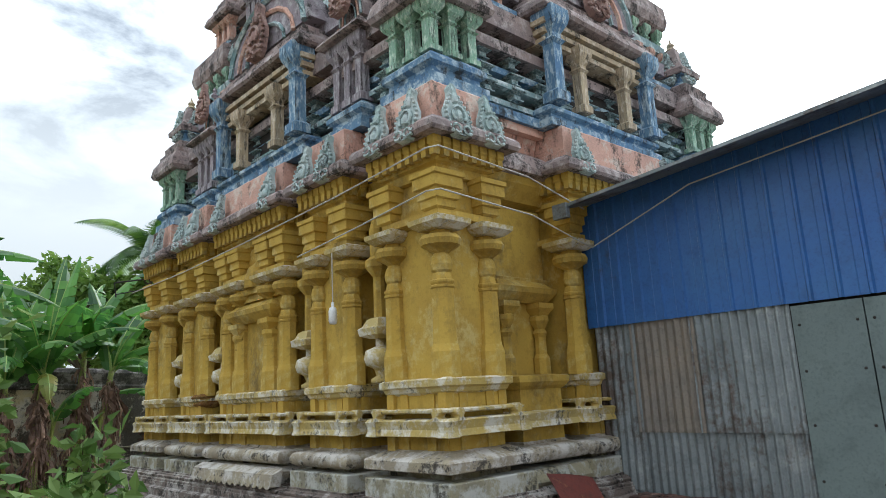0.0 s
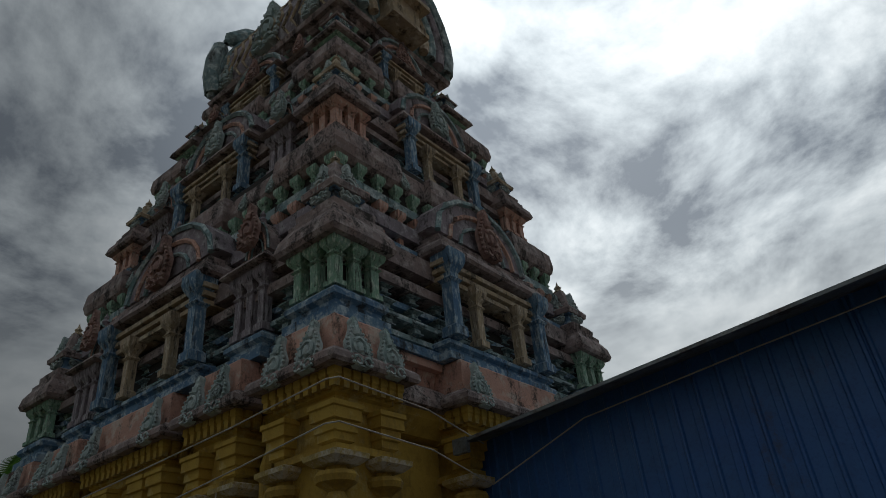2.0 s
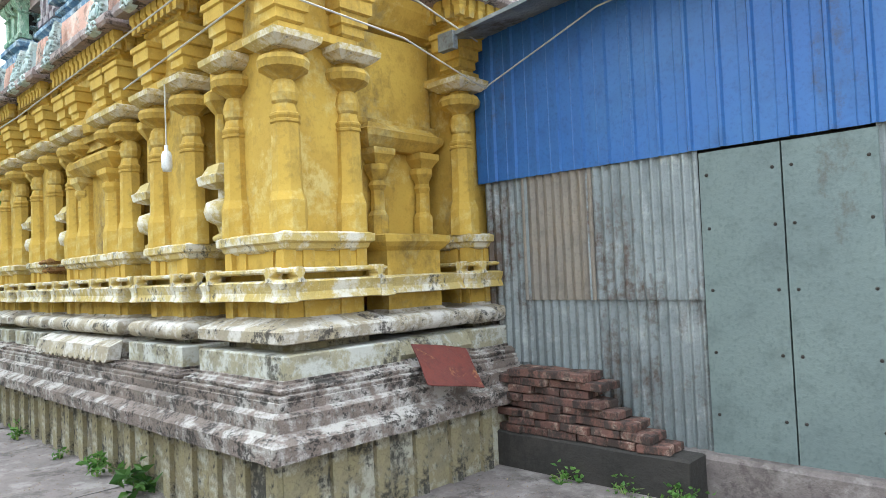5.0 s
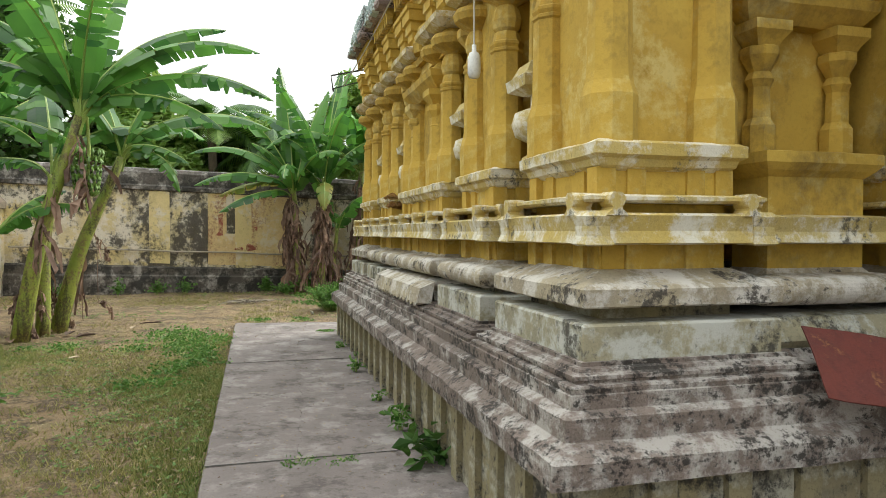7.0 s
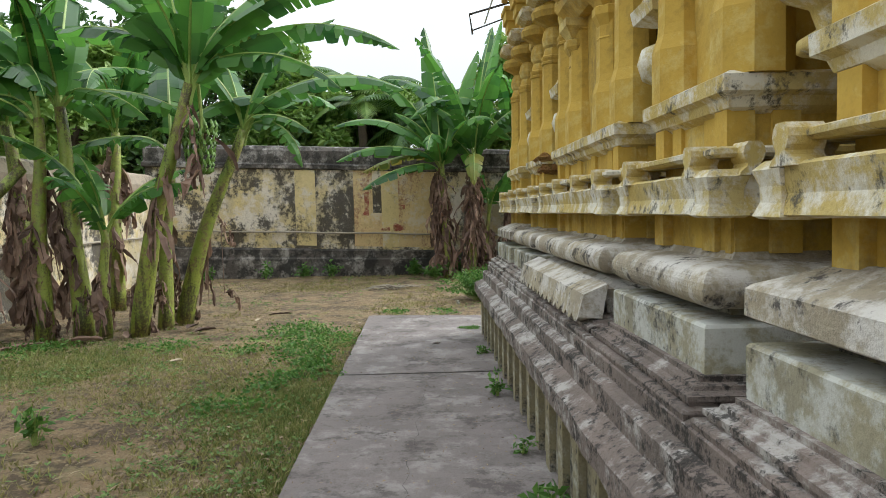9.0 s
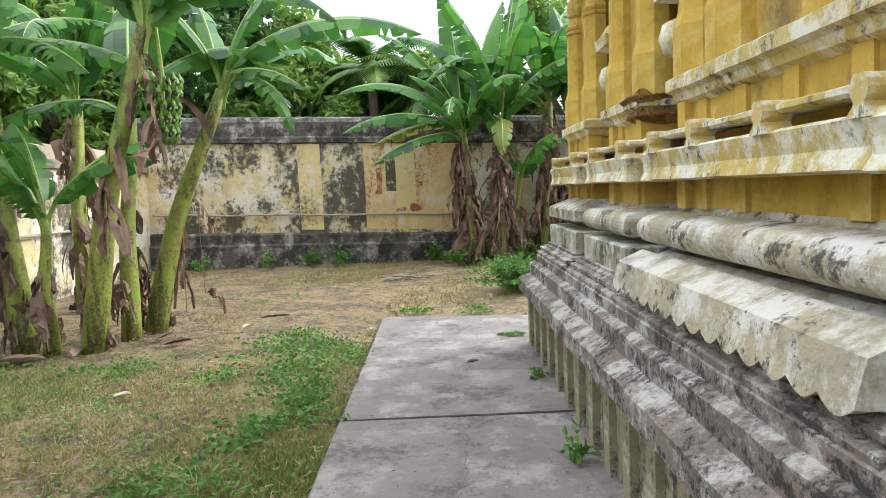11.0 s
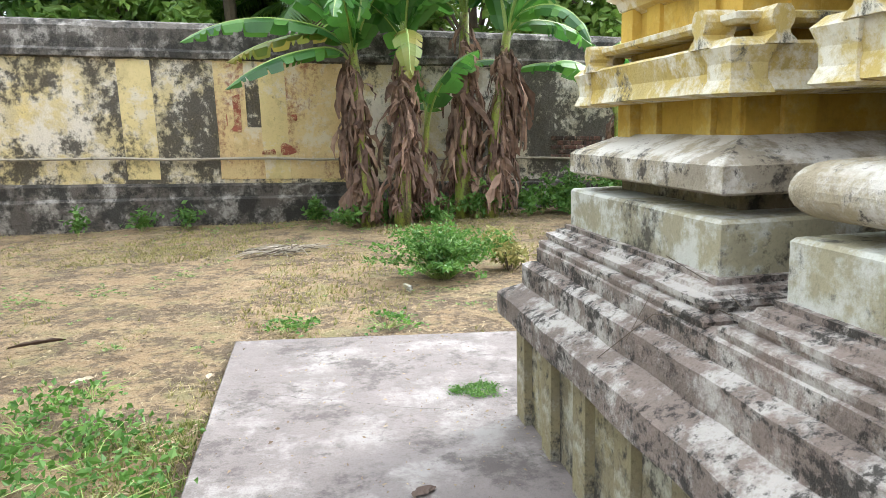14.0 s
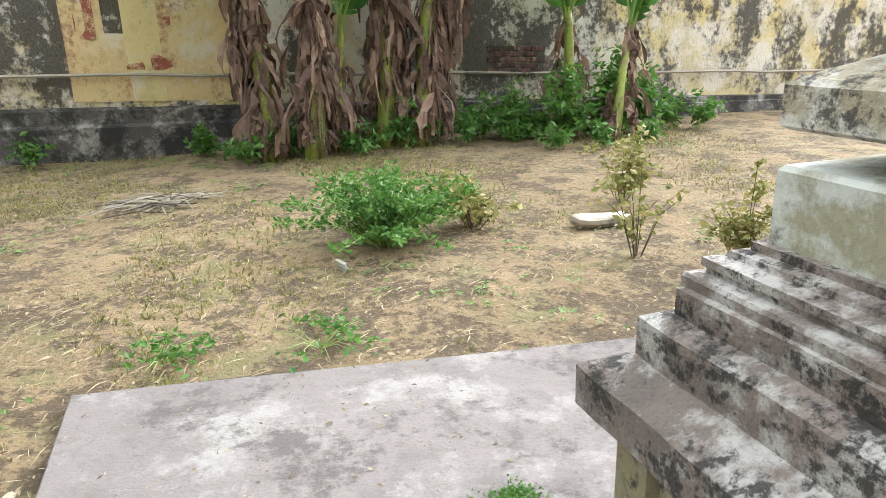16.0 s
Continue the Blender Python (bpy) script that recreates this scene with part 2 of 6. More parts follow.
M_WALLDARK = material("mould_black_wall", (0.62, 0.55, 0.42), (0.48, 0.43, 0.36), (0.026, 0.022, 0.019), 1.02, (0.66, 0.62, 0.58), 0.55, scale=0.9, streak=1.8, bump=0.5, ragged=0.7, crisp=0.05, grain=60)
M_WALLTOP = material("blackened_coping", (0.13, 0.11, 0.098), (0.085, 0.075, 0.067), (0.022, 0.02, 0.018), 0.8, (0.36, 0.33, 0.31), 0.5, scale=1.3, streak=1.2, bump=0.6)
M_STRIP = material("pale_yellow_strip", (0.68, 0.55, 0.27), (0.62, 0.50, 0.27), (0.05, 0.04, 0.032), 0.45, (0.66, 0.60, 0.52), 0.4, scale=0.9, streak=2.2, ragged=0.7, crisp=0.06, speckle=0.25)
M_OCHRE = material("ochre_strip_paint", (0.66, 0.51, 0.27), (0.62, 0.44, 0.23), (0.24, 0.09, 0.06), 0.42, (0.66, 0.58, 0.46), 0.4, scale=1.2, streak=3.0, ragged=0.7, crisp=0.06, speckle=0.25)
M_REDPATCH = material("bared_brick", (0.34, 0.10, 0.065), (0.27, 0.085, 0.06), (0.58, 0.44, 0.25), 0.72, scale=4.0, streak=1.0, ragged=0.8)
M_SOIL = material("dry_earth", (0.255, 0.168, 0.092), (0.315, 0.222, 0.128), (0.085, 0.056, 0.033), 0.76, (0.19, 0.165, 0.075), 0.42, scale=1.1, streak=1.0, bump=1.0, grain=60, speckle=0.95, ragged=0.9, crisp=0.04)
M_ZINC = material("dull_zinc_sheet", (0.25, 0.275, 0.285), (0.18, 0.20, 0.21), (0.075, 0.045, 0.03), 0.5, (0.36, 0.38, 0.385), 0.3, rough=0.55, metal=0.35, scale=1.0, streak=4.0, per_object=0.15)
M_ZINC2 = material("brown_zinc_sheet", (0.27, 0.23, 0.19), (0.22, 0.20, 0.18), (0.12, 0.08, 0.05), 0.3, rough=0.6, metal=0.3, streak=4.0)
M_PANEL = material("grey_green_panel", (0.18, 0.225, 0.22), (0.15, 0.19, 0.19), (0.10, 0.09, 0.08), 0.12, rough=0.6, metal=0.2, bump=0.1)
M_BLUESHEET = material("blue_coated_sheet", (0.03, 0.12, 0.37), (0.04, 0.135, 0.35), (0.04, 0.06, 0.12), 0.12, rough=0.45, bump=0.05, streak=4.0)
M_RUST = material("rusted_steel", (0.16, 0.035, 0.025), (0.12, 0.03, 0.025), (0.32, 0.15, 0.06), 0.25, rough=0.75, scale=3.0, streak=1.0)
M_BRICK = material("old_brick", (0.14, 0.065, 0.05), (0.10, 0.052, 0.043), (0.025, 0.02, 0.018), 0.85, (0.30, 0.22, 0.175), 0.3, scale=4.0, per_object=0.5)
M_TANWALL = material("tan_wall", (0.32, 0.26, 0.19), (0.26, 0.21, 0.16), BLACK, 0.4, scale=1.5)
M_CORD = material("white_cable", (0.5, 0.48, 0.42), (0.42, 0.4, 0.36), stain_amt=0, rough=0.6, bump=0.05)
M_LAMP = material("white_lamp", (0.75, 0.75, 0.74), (0.7, 0.7, 0.7), stain_amt=0, rough=0.4, bump=0.02)
M_PIPE = material("old_pipe", (0.38, 0.33, 0.27), (0.3, 0.26, 0.2), BLACK, 0.3, rough=0.7)
M_LEAF = leaf_material("banana_leaf", (0.022, 0.09, 0.024), (0.12, 0.30, 0.05), 0.46, 0.34, 2.0)
M_RIB = material("banana_midrib", (0.25, 0.36, 0.08), (0.32, 0.40, 0.12), stain_amt=0, rough=0.5, bump=0.05)
M_STEM = material("banana_stem", (0.20, 0.275, 0.04), (0.30, 0.32, 0.055), (0.035, 0.022, 0.014), 0.62, (0.19, 0.12, 0.065), 0.42, scale=3.0, streak=5.0, rough=0.45, bump=0.25, ragged=0.5)
M_DRY = leaf_material("dry_leaf", (0.07, 0.038, 0.03), (0.36, 0.235, 0.18), 0.15, 0.85, 9.0)
M_YLEAF = leaf_material("yellowing_leaf", (0.30, 0.24, 0.05), (0.18, 0.25, 0.05), 0.4, 0.5)
M_WEED = leaf_material("weed_leaf", (0.05, 0.14, 0.022), (0.13, 0.26, 0.05), 0.4, 0.5)
M_HERB = leaf_material("herb_leaf", (0.07, 0.15, 0.03), (0.22, 0.32, 0.09), 0.35, 0.55)
M_TURF = leaf_material("turf_blade", (0.07, 0.125, 0.02), (0.26, 0.28, 0.085), 0.3, 0.7)
M_GRASS = leaf_material("grass_blade", (0.14, 0.165, 0.035), (0.40, 0.34, 0.14), 0.3, 0.7)
M_FIBRE = leaf_material("straw_fibre", (0.26, 0.19, 0.10), (0.52, 0.42, 0.26), 0.0, 0.9)
M_LITTER = leaf_material("litter", (0.09, 0.055, 0.035), (0.33, 0.25, 0.16), 0.0, 0.9)
M_TREE = leaf_material("tree_leaf", (0.022, 0.07, 0.014), (0.08, 0.17, 0.03), 0.35, 0.5)
M_TREE2 = leaf_material("bright_tree_leaf", (0.085, 0.18, 0.025), (0.22, 0.34, 0.07), 0.4, 0.5)
M_BARK = material("bark", (0.12, 0.09, 0.06), (0.08, 0.06, 0.045), stain_amt=0.3, scale=3)
M_FRUIT = material("green_banana", (0.10, 0.20, 0.03), (0.15, 0.26, 0.05), stain_amt=0.05, rough=0.45, bump=0.05)


# ---- mesh helpers ----
def part(name, bm, mat, parent, label="", smooth=False, bevel=0.0):
    me = bpy.data.meshes.new(name)
    bmesh.ops.recalc_face_normals(bm, faces=bm.faces)
    bm.to_mesh(me)
    bm.free()
    for m in (mat if isinstance(mat, list) else [mat]):
        me.materials.append(m)
    if smooth:
        me.polygons.foreach_set("use_smooth", [True] * len(me.polygons))
    ob = new(name, me)
    ob.parent = parent
    if bevel:
        md = ob.modifiers.new("bevel", "BEVEL")
        md.width, md.segments, md.limit_method = bevel, 1, "ANGLE"
    if label:
        tagged(ob, label)
    return ob


def quick(name, verts, faces, mat, parent, label="", slots=None, smooth=False):
    me = bpy.data.meshes.new(name)
    me.from_pydata(verts, [], faces)
    for m in (mat if isinstance(mat, list) else [mat]):
        me.materials.append(m)
    if slots:
        me.polygons.foreach_set("material_index", slots)
    if smooth:
        me.polygons.foreach_set("use_smooth", [True] * len(me.polygons))
    ob = new(name, me)
    ob.parent = parent
    if label:
        tagged(ob, label)
    return ob


def empty(name, x=0, y=0, z=0, rz=0, **tags):
    ob = new(name)
    ob.matrix_basis = pose(x, y, z, 0, 0, rz)
    return tagged(ob, **tags)


def box(bm, x0, x1, y0, y1, z0, z1):
    v = [bm.verts.new(p) for p in ((x0, y0, z0), (x1, y0, z0), (x1, y1, z0), (x0, y1, z0), (x0, y0, z1), (x1, y0, z1), (x1, y1, z1), (x0, y1, z1))]
    for f in ((3, 2, 1, 0), (4, 5, 6, 7), (0, 1, 5, 4), (1, 2, 6, 5), (2, 3, 7, 6), (3, 0, 4, 7)):
        bm.faces.new([v[i] for i in f])


def boxes(*rows):
    bm = bmesh.new()
    for r in rows:
        box(bm, *r)
    return bm


def rings(x0, x1, y0, y1, profile, step=0.0, wear=0.0, bm=None):
    """A moulding that runs round a rectangle: profile rows of (outward offset, z); worn edges wander a little."""
    bm = bm or bmesh.new()
    loops = []
    for o, z in profile:
        a, b, c, d = x0 - o, x1 + o, y0 - o, y1 + o
        nx = max(1, int((x1 - x0) / step)) if step else 1
        ny = max(1, int((y1 - y0) / step)) if step else 1
        pts = [(a + (b - a) * i / nx, c) for i in range(nx)] + [(b, c + (d - c) * i / ny) for i in range(ny)]
        pts += [(b - (b - a) * i / nx, d) for i in range(nx)] + [(a, d - (d - c) * i / ny) for i in range(ny)]
        loop = []
        for p in pts:
            w = noise.noise_vector(Vector((p[0] * 5, p[1] * 5, z * 7 + o * 9))) * wear if wear else Vector((0, 0, 0))
            loop.append(bm.verts.new((p[0] + w.x, p[1] + w.y, z + w.z * 0.7)))
        loops.append(loop)
    k = len(loops[0])
    for lo, hi in zip(loops, loops[1:]):
        for i in range(k):
            bm.faces.new((lo[i], lo[(i + 1) % k], hi[(i + 1) % k], hi[i]))
    bm.faces.new(loops[0][::-1])
    bm.faces.new(loops[-1])
    return bm


def lathe(profile, sides=8, cx=0, cy=0, turn=0.5, bm=None):
    """A turned or faceted upright: profile rows of (radius, z)."""
    bm = bm or bmesh.new()
    loops = []
    for r, z in profile:
        loops.append([bm.verts.new((cx + r * math.cos(2 * math.pi * (i + turn) / sides), cy + r * math.sin(2 * math.pi * (i + turn) / sides), z)) for i in range(sides)])
    for lo, hi in zip(loops, loops[1:]):
        for i in range(sides):
            bm.faces.new((lo[i], lo[(i + 1) % sides], hi[(i + 1) % sides], hi[i]))
    bm.faces.new(loops[0][::-1])
    bm.faces.new(loops[-1])
    return bm


def tube(points, radius, sides=6, bm=None):
    bm = bm or bmesh.new()
    pts = [Vector(p) for p in points]
    loops = []
    for i, p in enumerate(pts):
        d = (pts[min(i + 1, len(pts) - 1)] - pts[max(i - 1, 0)]).normalized()
        a = d.cross(Vector((0, 0, 1)) if abs(d.z) < 0.9 else Vector((1, 0, 0))).normalized()
        b = d.cross(a)
        r = radius[i] if isinstance(radius, (list, tuple)) else radius
        loops.append([bm.verts.new(p + (a * math.cos(2 * math.pi * k / sides) + b * math.sin(2 * math.pi * k / sides)) * r) for k in range(sides)])
    for lo, hi in zip(loops, loops[1:]):
        for k in range(sides):
            bm.faces.new((lo[k], lo[(k + 1) % sides], hi[(k + 1) % sides], hi[k]))
    bm.faces.new(loops[0][::-1])
    bm.faces.new(loops[-1])
    return bm


# ---- ground, paving and boundary walls ----
def build_ground():
    verts, faces = [], []
    xs = [-400, -120, -40, -14] + [-8 + 0.3 * i for i in range(61)] + [16, 40, 120, 400]
    ys = [-400, -120, -40, -16] + [-10 + 0.3 * i for i in range(94)] + [24, 40, 120, 400]
    for y in ys:
        for x in xs:
            inside = -8 <= x <= 10 and -10 <= y <= 18
            h = 0.035 * noise.noise((x * 0.7, y * 0.7, 3)) + 0.015 * noise.noise((x * 2.5, y * 2.5, 7)) if inside else 0
            on_slab = -1.6 < x < 6.8 and -8 < y < 9.0
            verts.append((x, y, -0.06 if on_slab else -0.035 + h))
    k = len(xs)
    for j in range(len(ys) - 1):
        for i in range(k - 1):
            faces.append((j * k + i, j * k + i + 1, (j + 1) * k + i + 1, (j + 1) * k + i))
    return tagged(quick("ground", verts, faces, M_SOIL, None, smooth=True), "dry brown earth with patchy thin grass and litter", "ground", kind="structure")


build_ground()

# concrete paving round the temple, cast in bays with open joints
paving = empty("pavement", label="grey concrete paving slabs with cracked joints", category="paving", kind="structure")
SLAB_L = -1.32


def slab(x0, x1, y0, y1, skew=0.0):
    bm = rings(x0, x1, y0, y1, [(0, -0.1), (0, -0.006), (-0.006, 0.0)], 0.3, 0.006)
    for v in bm.verts:
        if v.co.y > y1 - 0.1:
            v.co.y -= skew * (v.co.x - x0)
    part("slab", bm, M_SLAB, paving)


for y0, y1 in ((-7.9, -4.6), (-4.6, -1.4), (-1.4, 2.05), (2.05, 5.38)):
    slab(SLAB_L, 0.14, y0 + 0.008, y1 - 0.008)
slab(SLAB_L, 6.6, 5.388, 8.75, 0.16)
slab(0.15, 1.9, -7.9, -2.2)
slab(0.15, 2.1, -2.19, 0.2)


def crack(pts):
    verts, faces = [], []
    for i, (x, y) in enumerate(pts):
        w = 0.0008 + 0.0009 * noise.noise((x * 9, y * 9, 1))
        verts += [(x - w, y - w, 0.0025), (x + w, y + w, 0.0025)]
        if i:
            faces.append((2 * i - 2, 2 * i - 1, 2 * i + 1, 2 * i))
    quick("crack", verts, faces, M_DARK, paving)


def wander(x0, y0, x1, y1, n=40, amp=0.05):
    return [(x0 + (x1 - x0) * i / n + amp * noise.noise((i * 0.45, x0, y0)), y0 + (y1 - y0) * i / n + amp * noise.noise((i * 0.45, x0 + 5, y0))) for i in range(n + 1)]


for x0, x1, y in ((SLAB_L, 0.14, 5.384), (SLAB_L, 0.14, 2.05), (SLAB_L, 0.14, -1.4), (0.15, 2.0, -2.195)):
    pts = [(x0 + (x1 - x0) * i / 30, y + 0.006 * noise.noise((i * 0.5, y, 3))) for i in range(31)]
    quick("joint", [(px, py + d * (0.009 + 0.004 * noise.noise((px * 7, d, y))), 0.0022) for px, py in pts for d in (-1, 1)], [(2 * i, 2 * i + 1, 2 * i + 3, 2 * i + 2) for i in range(30)], M_DARK, paving)
crack(wander(SLAB_L + 0.02, 7.9, 0.3, 7.1))
crack(wander(-0.75, 2.1, -0.55, 5.3, 50))
crack(wander(-1.2, 4.2, -0.6, 3.5))
crack(wander(0.6, -2.2, 1.6, -0.6))
crack(wander(-1.3, 0.6, 0.1, 0.9))


def sloped(bm, x_ref=-3.0, k=0.035):
    for v in bm.verts:
        v.co.z -= k * (v.co.x - x_ref) * min(1.0, max(0.0, v.co.z / 0.6))
    return bm


wall_n = empty("wall_north", label="old yellow plastered boundary wall, blackened by mould", category="boundary wall", kind="structure")
part("wall_body", sloped(rings(-6.7, 14, 15.0, 15.35, [(0, -0.2), (0, 0.8), (0, 1.6), (0, 2.36)], 0.4, 0.012)), M_WALL, wall_n)
part("wall_plinth", sloped(rings(-6.6, 14, 14.9, 15.4, [(0, -0.2), (0, 0.36), (-0.04, 0.4), (-0.04, 0.56), (-0.1, 0.6)], 0.4, 0.015)), M_WALLTOP, wall_n)
part("coping", sloped(rings(-6.7, 14, 15.0, 15.35, [(0.0, 2.36), (0.06, 2.38), (0.06, 2.46), (0.025, 2.5), (0.025, 2.78), (-0.03, 2.86), (-0.12, 2.89)], 0.4, 0.02)), M_WALLTOP, wall_n)
for x0, x1, m in ((-3.4, -2.95, M_STRIP), (-2.1, -1.68, M_OCHRE), (-1.1, -0.15, M_OCHRE)):
    part("painted_strip", sloped(rings(x0, x1, 14.988, 15.05, [(0, 0.66), (0, 1.2), (0, 1.8), (0, 2.35)], 0.12, 0.012)), m, wall_n)
part("painted_strip", sloped(rings(-1.70, -1.47, 14.991, 15.05, [(0, 0.66), (0, 1.0), (0, 1.42)], 0.12, 0.02)), M_OCHRE, wall_n)
part("painted_strip", sloped(rings(-1.48, -1.08, 14.992, 15.05, [(0, 0.66), (0, 1.0), (0, 1.6), (0, 2.35)], 0.12, 0.012)), M_STRIP, wall_n)
for x0, x1, z0, z1 in ((-1.92, -1.78, 0.95, 1.28), (-1.5, -1.3, 1.0, 1.12), (-1.22, -0.98, 1.0, 1.2), (-1.05, -0.97, 1.5, 1.65)):
    part("patch", sloped(rings(x0, x1, 14.98, 15.04, [(-0.02, z0), (0, z0 + 0.05), (0, z1 - 0.05), (-0.03, z1)], 0.05, 0.03)), M_REDPATCH, wall_n)
part("patch", sloped(rings(-1.97, -1.75, 14.978, 15.04, [(-0.01, 1.36), (0, 1.45), (0, 1.86), (-0.02, 1.93)], 0.06, 0.025)), M_REDPATCH, wall_n)
part("painted_strip", sloped(rings(1.7, 4.7, 14.99, 15.05, [(0, 0.62), (0, 1.2), (0, 1.8), (0, 2.35)], 0.12, 0.02)), M_WALLDARK, wall_n)
for row in range(5):
    for k in range(3 if row % 2 else 4):
        brick_x = 3.0 + 0.22 * k + (0.11 if row % 2 else 0.0)
        part("brick", sloped(rings(brick_x, brick_x + 0.2, 14.975, 15.05, [(-0.004, 0.95 + 0.075 * row), (0, 0.96 + 0.075 * row), (0, 1.005 + 0.075 * row), (-0.004, 1.015 + 0.075 * row)], 0.1, 0.008)), M_BRICK, wall_n)
pipe_z = lambda x: 0.96 - 0.035 * (x + 3)
part("pipe", tube([(-6.3 + 0.7 * i, 14.93, pipe_z(-6.3 + 0.7 * i) + 0.012 * math.sin(i * 2.1)) for i in range(27)], 0.022), M_PIPE, wall_n)

wall_w = empty("wall_west", label="old plastered boundary wall with flaking limewash", category="boundary wall", kind="structure")
part("wall_body", rings(-6.75, -6.4, -12, 15.0, [(0, -0.2), (0, 0.7), (0, 1.4), (0, 1.9)], 0.4, 0.015), M_WALL, wall_w)
part("coping", rings(-6.75, -6.4, -12, 14.95, [(0, 1.9), (0.05, 1.92), (0.05, 2.05), (-0.05, 2.25), (-0.17, 2.3)], 0.4, 0.02), M_TANWALL, wall_w)
part("pipe", tube([(-6.34, -8 + 1.0 * i, 0.95 + 0.01 * math.sin(i)) for i in range(23)], 0.022), M_PIPE, wall_w)

# ---- the temple ----
temple = empty("temple_tower", label="yellow limewashed temple base under a tall painted stepped tower", category="temple")
L, W = 7.3, 6.2

# low panelled base and continuous ledge
part("base_wall", rings(0.1, W - 0.1, 0.1, L - 0.1, [(0, -0.1), (0, 0.47)], 0.3, 0.004), M_BASE, temple)


def strip_posts():
    me = None
    spots = [(0.1, 0.13 + 0.335 * i, 0) for i in range(22)] + [(0.16 + 0.345 * i, 0.1, 1) for i in range(18)]
    spots += [(0.16 + 0.345 * i, L - 0.1, 1) for i in range(18)] + [(W - 0.1, 0.13 + 0.335 * i, 0) for i in range(22)]
    for x, y, face in spots:
        if me is None:
            ob = part("base_post", rings(-0.055, 0.055, -0.055, 0.055, [(0, -0.05), (0, 0.465)]), M_BASE, temple, bevel=0)
            me = ob.data
        else:
            ob = new("base_post", me)
            ob.parent = temple
        ob.matrix_basis = pose(x + (0.02 if not face else 0), y + (0.02 if face and y < 1 else 0), 0)


strip_posts()
part("ledge", rings(0, W, 0, L, [(-0.1, 0.465), (0, 0.47), (0.0, 0.565), (-0.02, 0.58), (-0.09, 0.615)], 0.09, 0.011), M_PLINTH, temple, "whitewashed ledge with black mould and chipped edges")
part("plinth_step", rings(0.09, W - 0.09, 0.09, L - 0.09, [(0, 0.60), (0, 0.70), (-0.025, 0.715), (-0.05, 0.72)], 0.1, 0.006), M_PLINTH, temple)
part("plinth_step", rings(0.14, W - 0.14, 0.14, L - 0.14, [(0, 0.71), (0, 0.775), (-0.03, 0.79), (-0.2, 0.79)], 0.1, 0.006), M_PLINTH, temple)

# projecting bays (rectangles at the face of the plinth block) and the set-back core
B = 0.25
LONG = [(B, 1.30), (1.56, 2.52), (2.75, 4.55), (4.78, 5.74), (6.0, L - B)]
SHORT = [(B, 1.20), (2.0, 4.2), (5.0, W - B)]
BAYS = []
for i, (a, b) in enumerate(LONG):
    corner = i in (0, 4)
    kind = "corner" if corner else ("centre" if i == 2 else "side")
    BAYS.append((B, 1.20 if corner else 1.5, a, b, kind))
    BAYS.append((5.0 if corner else W - 1.5, W - B, a, b, kind))
for a, b in SHORT[1:2]:
    BAYS.append((a, b, B, 1.5, "front"))
    BAYS.append((a, b, L - 1.5, L - B, "front"))
CORE = (0.76, W - 0.76, 0.76, L - 0.76)

TORUS = [(-0.15, 1.07)] + [(-0.055 + 0.062 * math.sin(a), 1.136 - 0.064 * math.cos(a)) for a in [0.15 + 0.285 * i for i in range(11)]] + [(-0.15, 1.212), (-0.17, 1.235)]
SLOPE = [(-0.16, 1.088), (-0.01, 1.094), (0.004, 1.102), (0.004, 1.172), (-0.01, 1.184), (-0.12, 1.232), (-0.15, 1.245)]


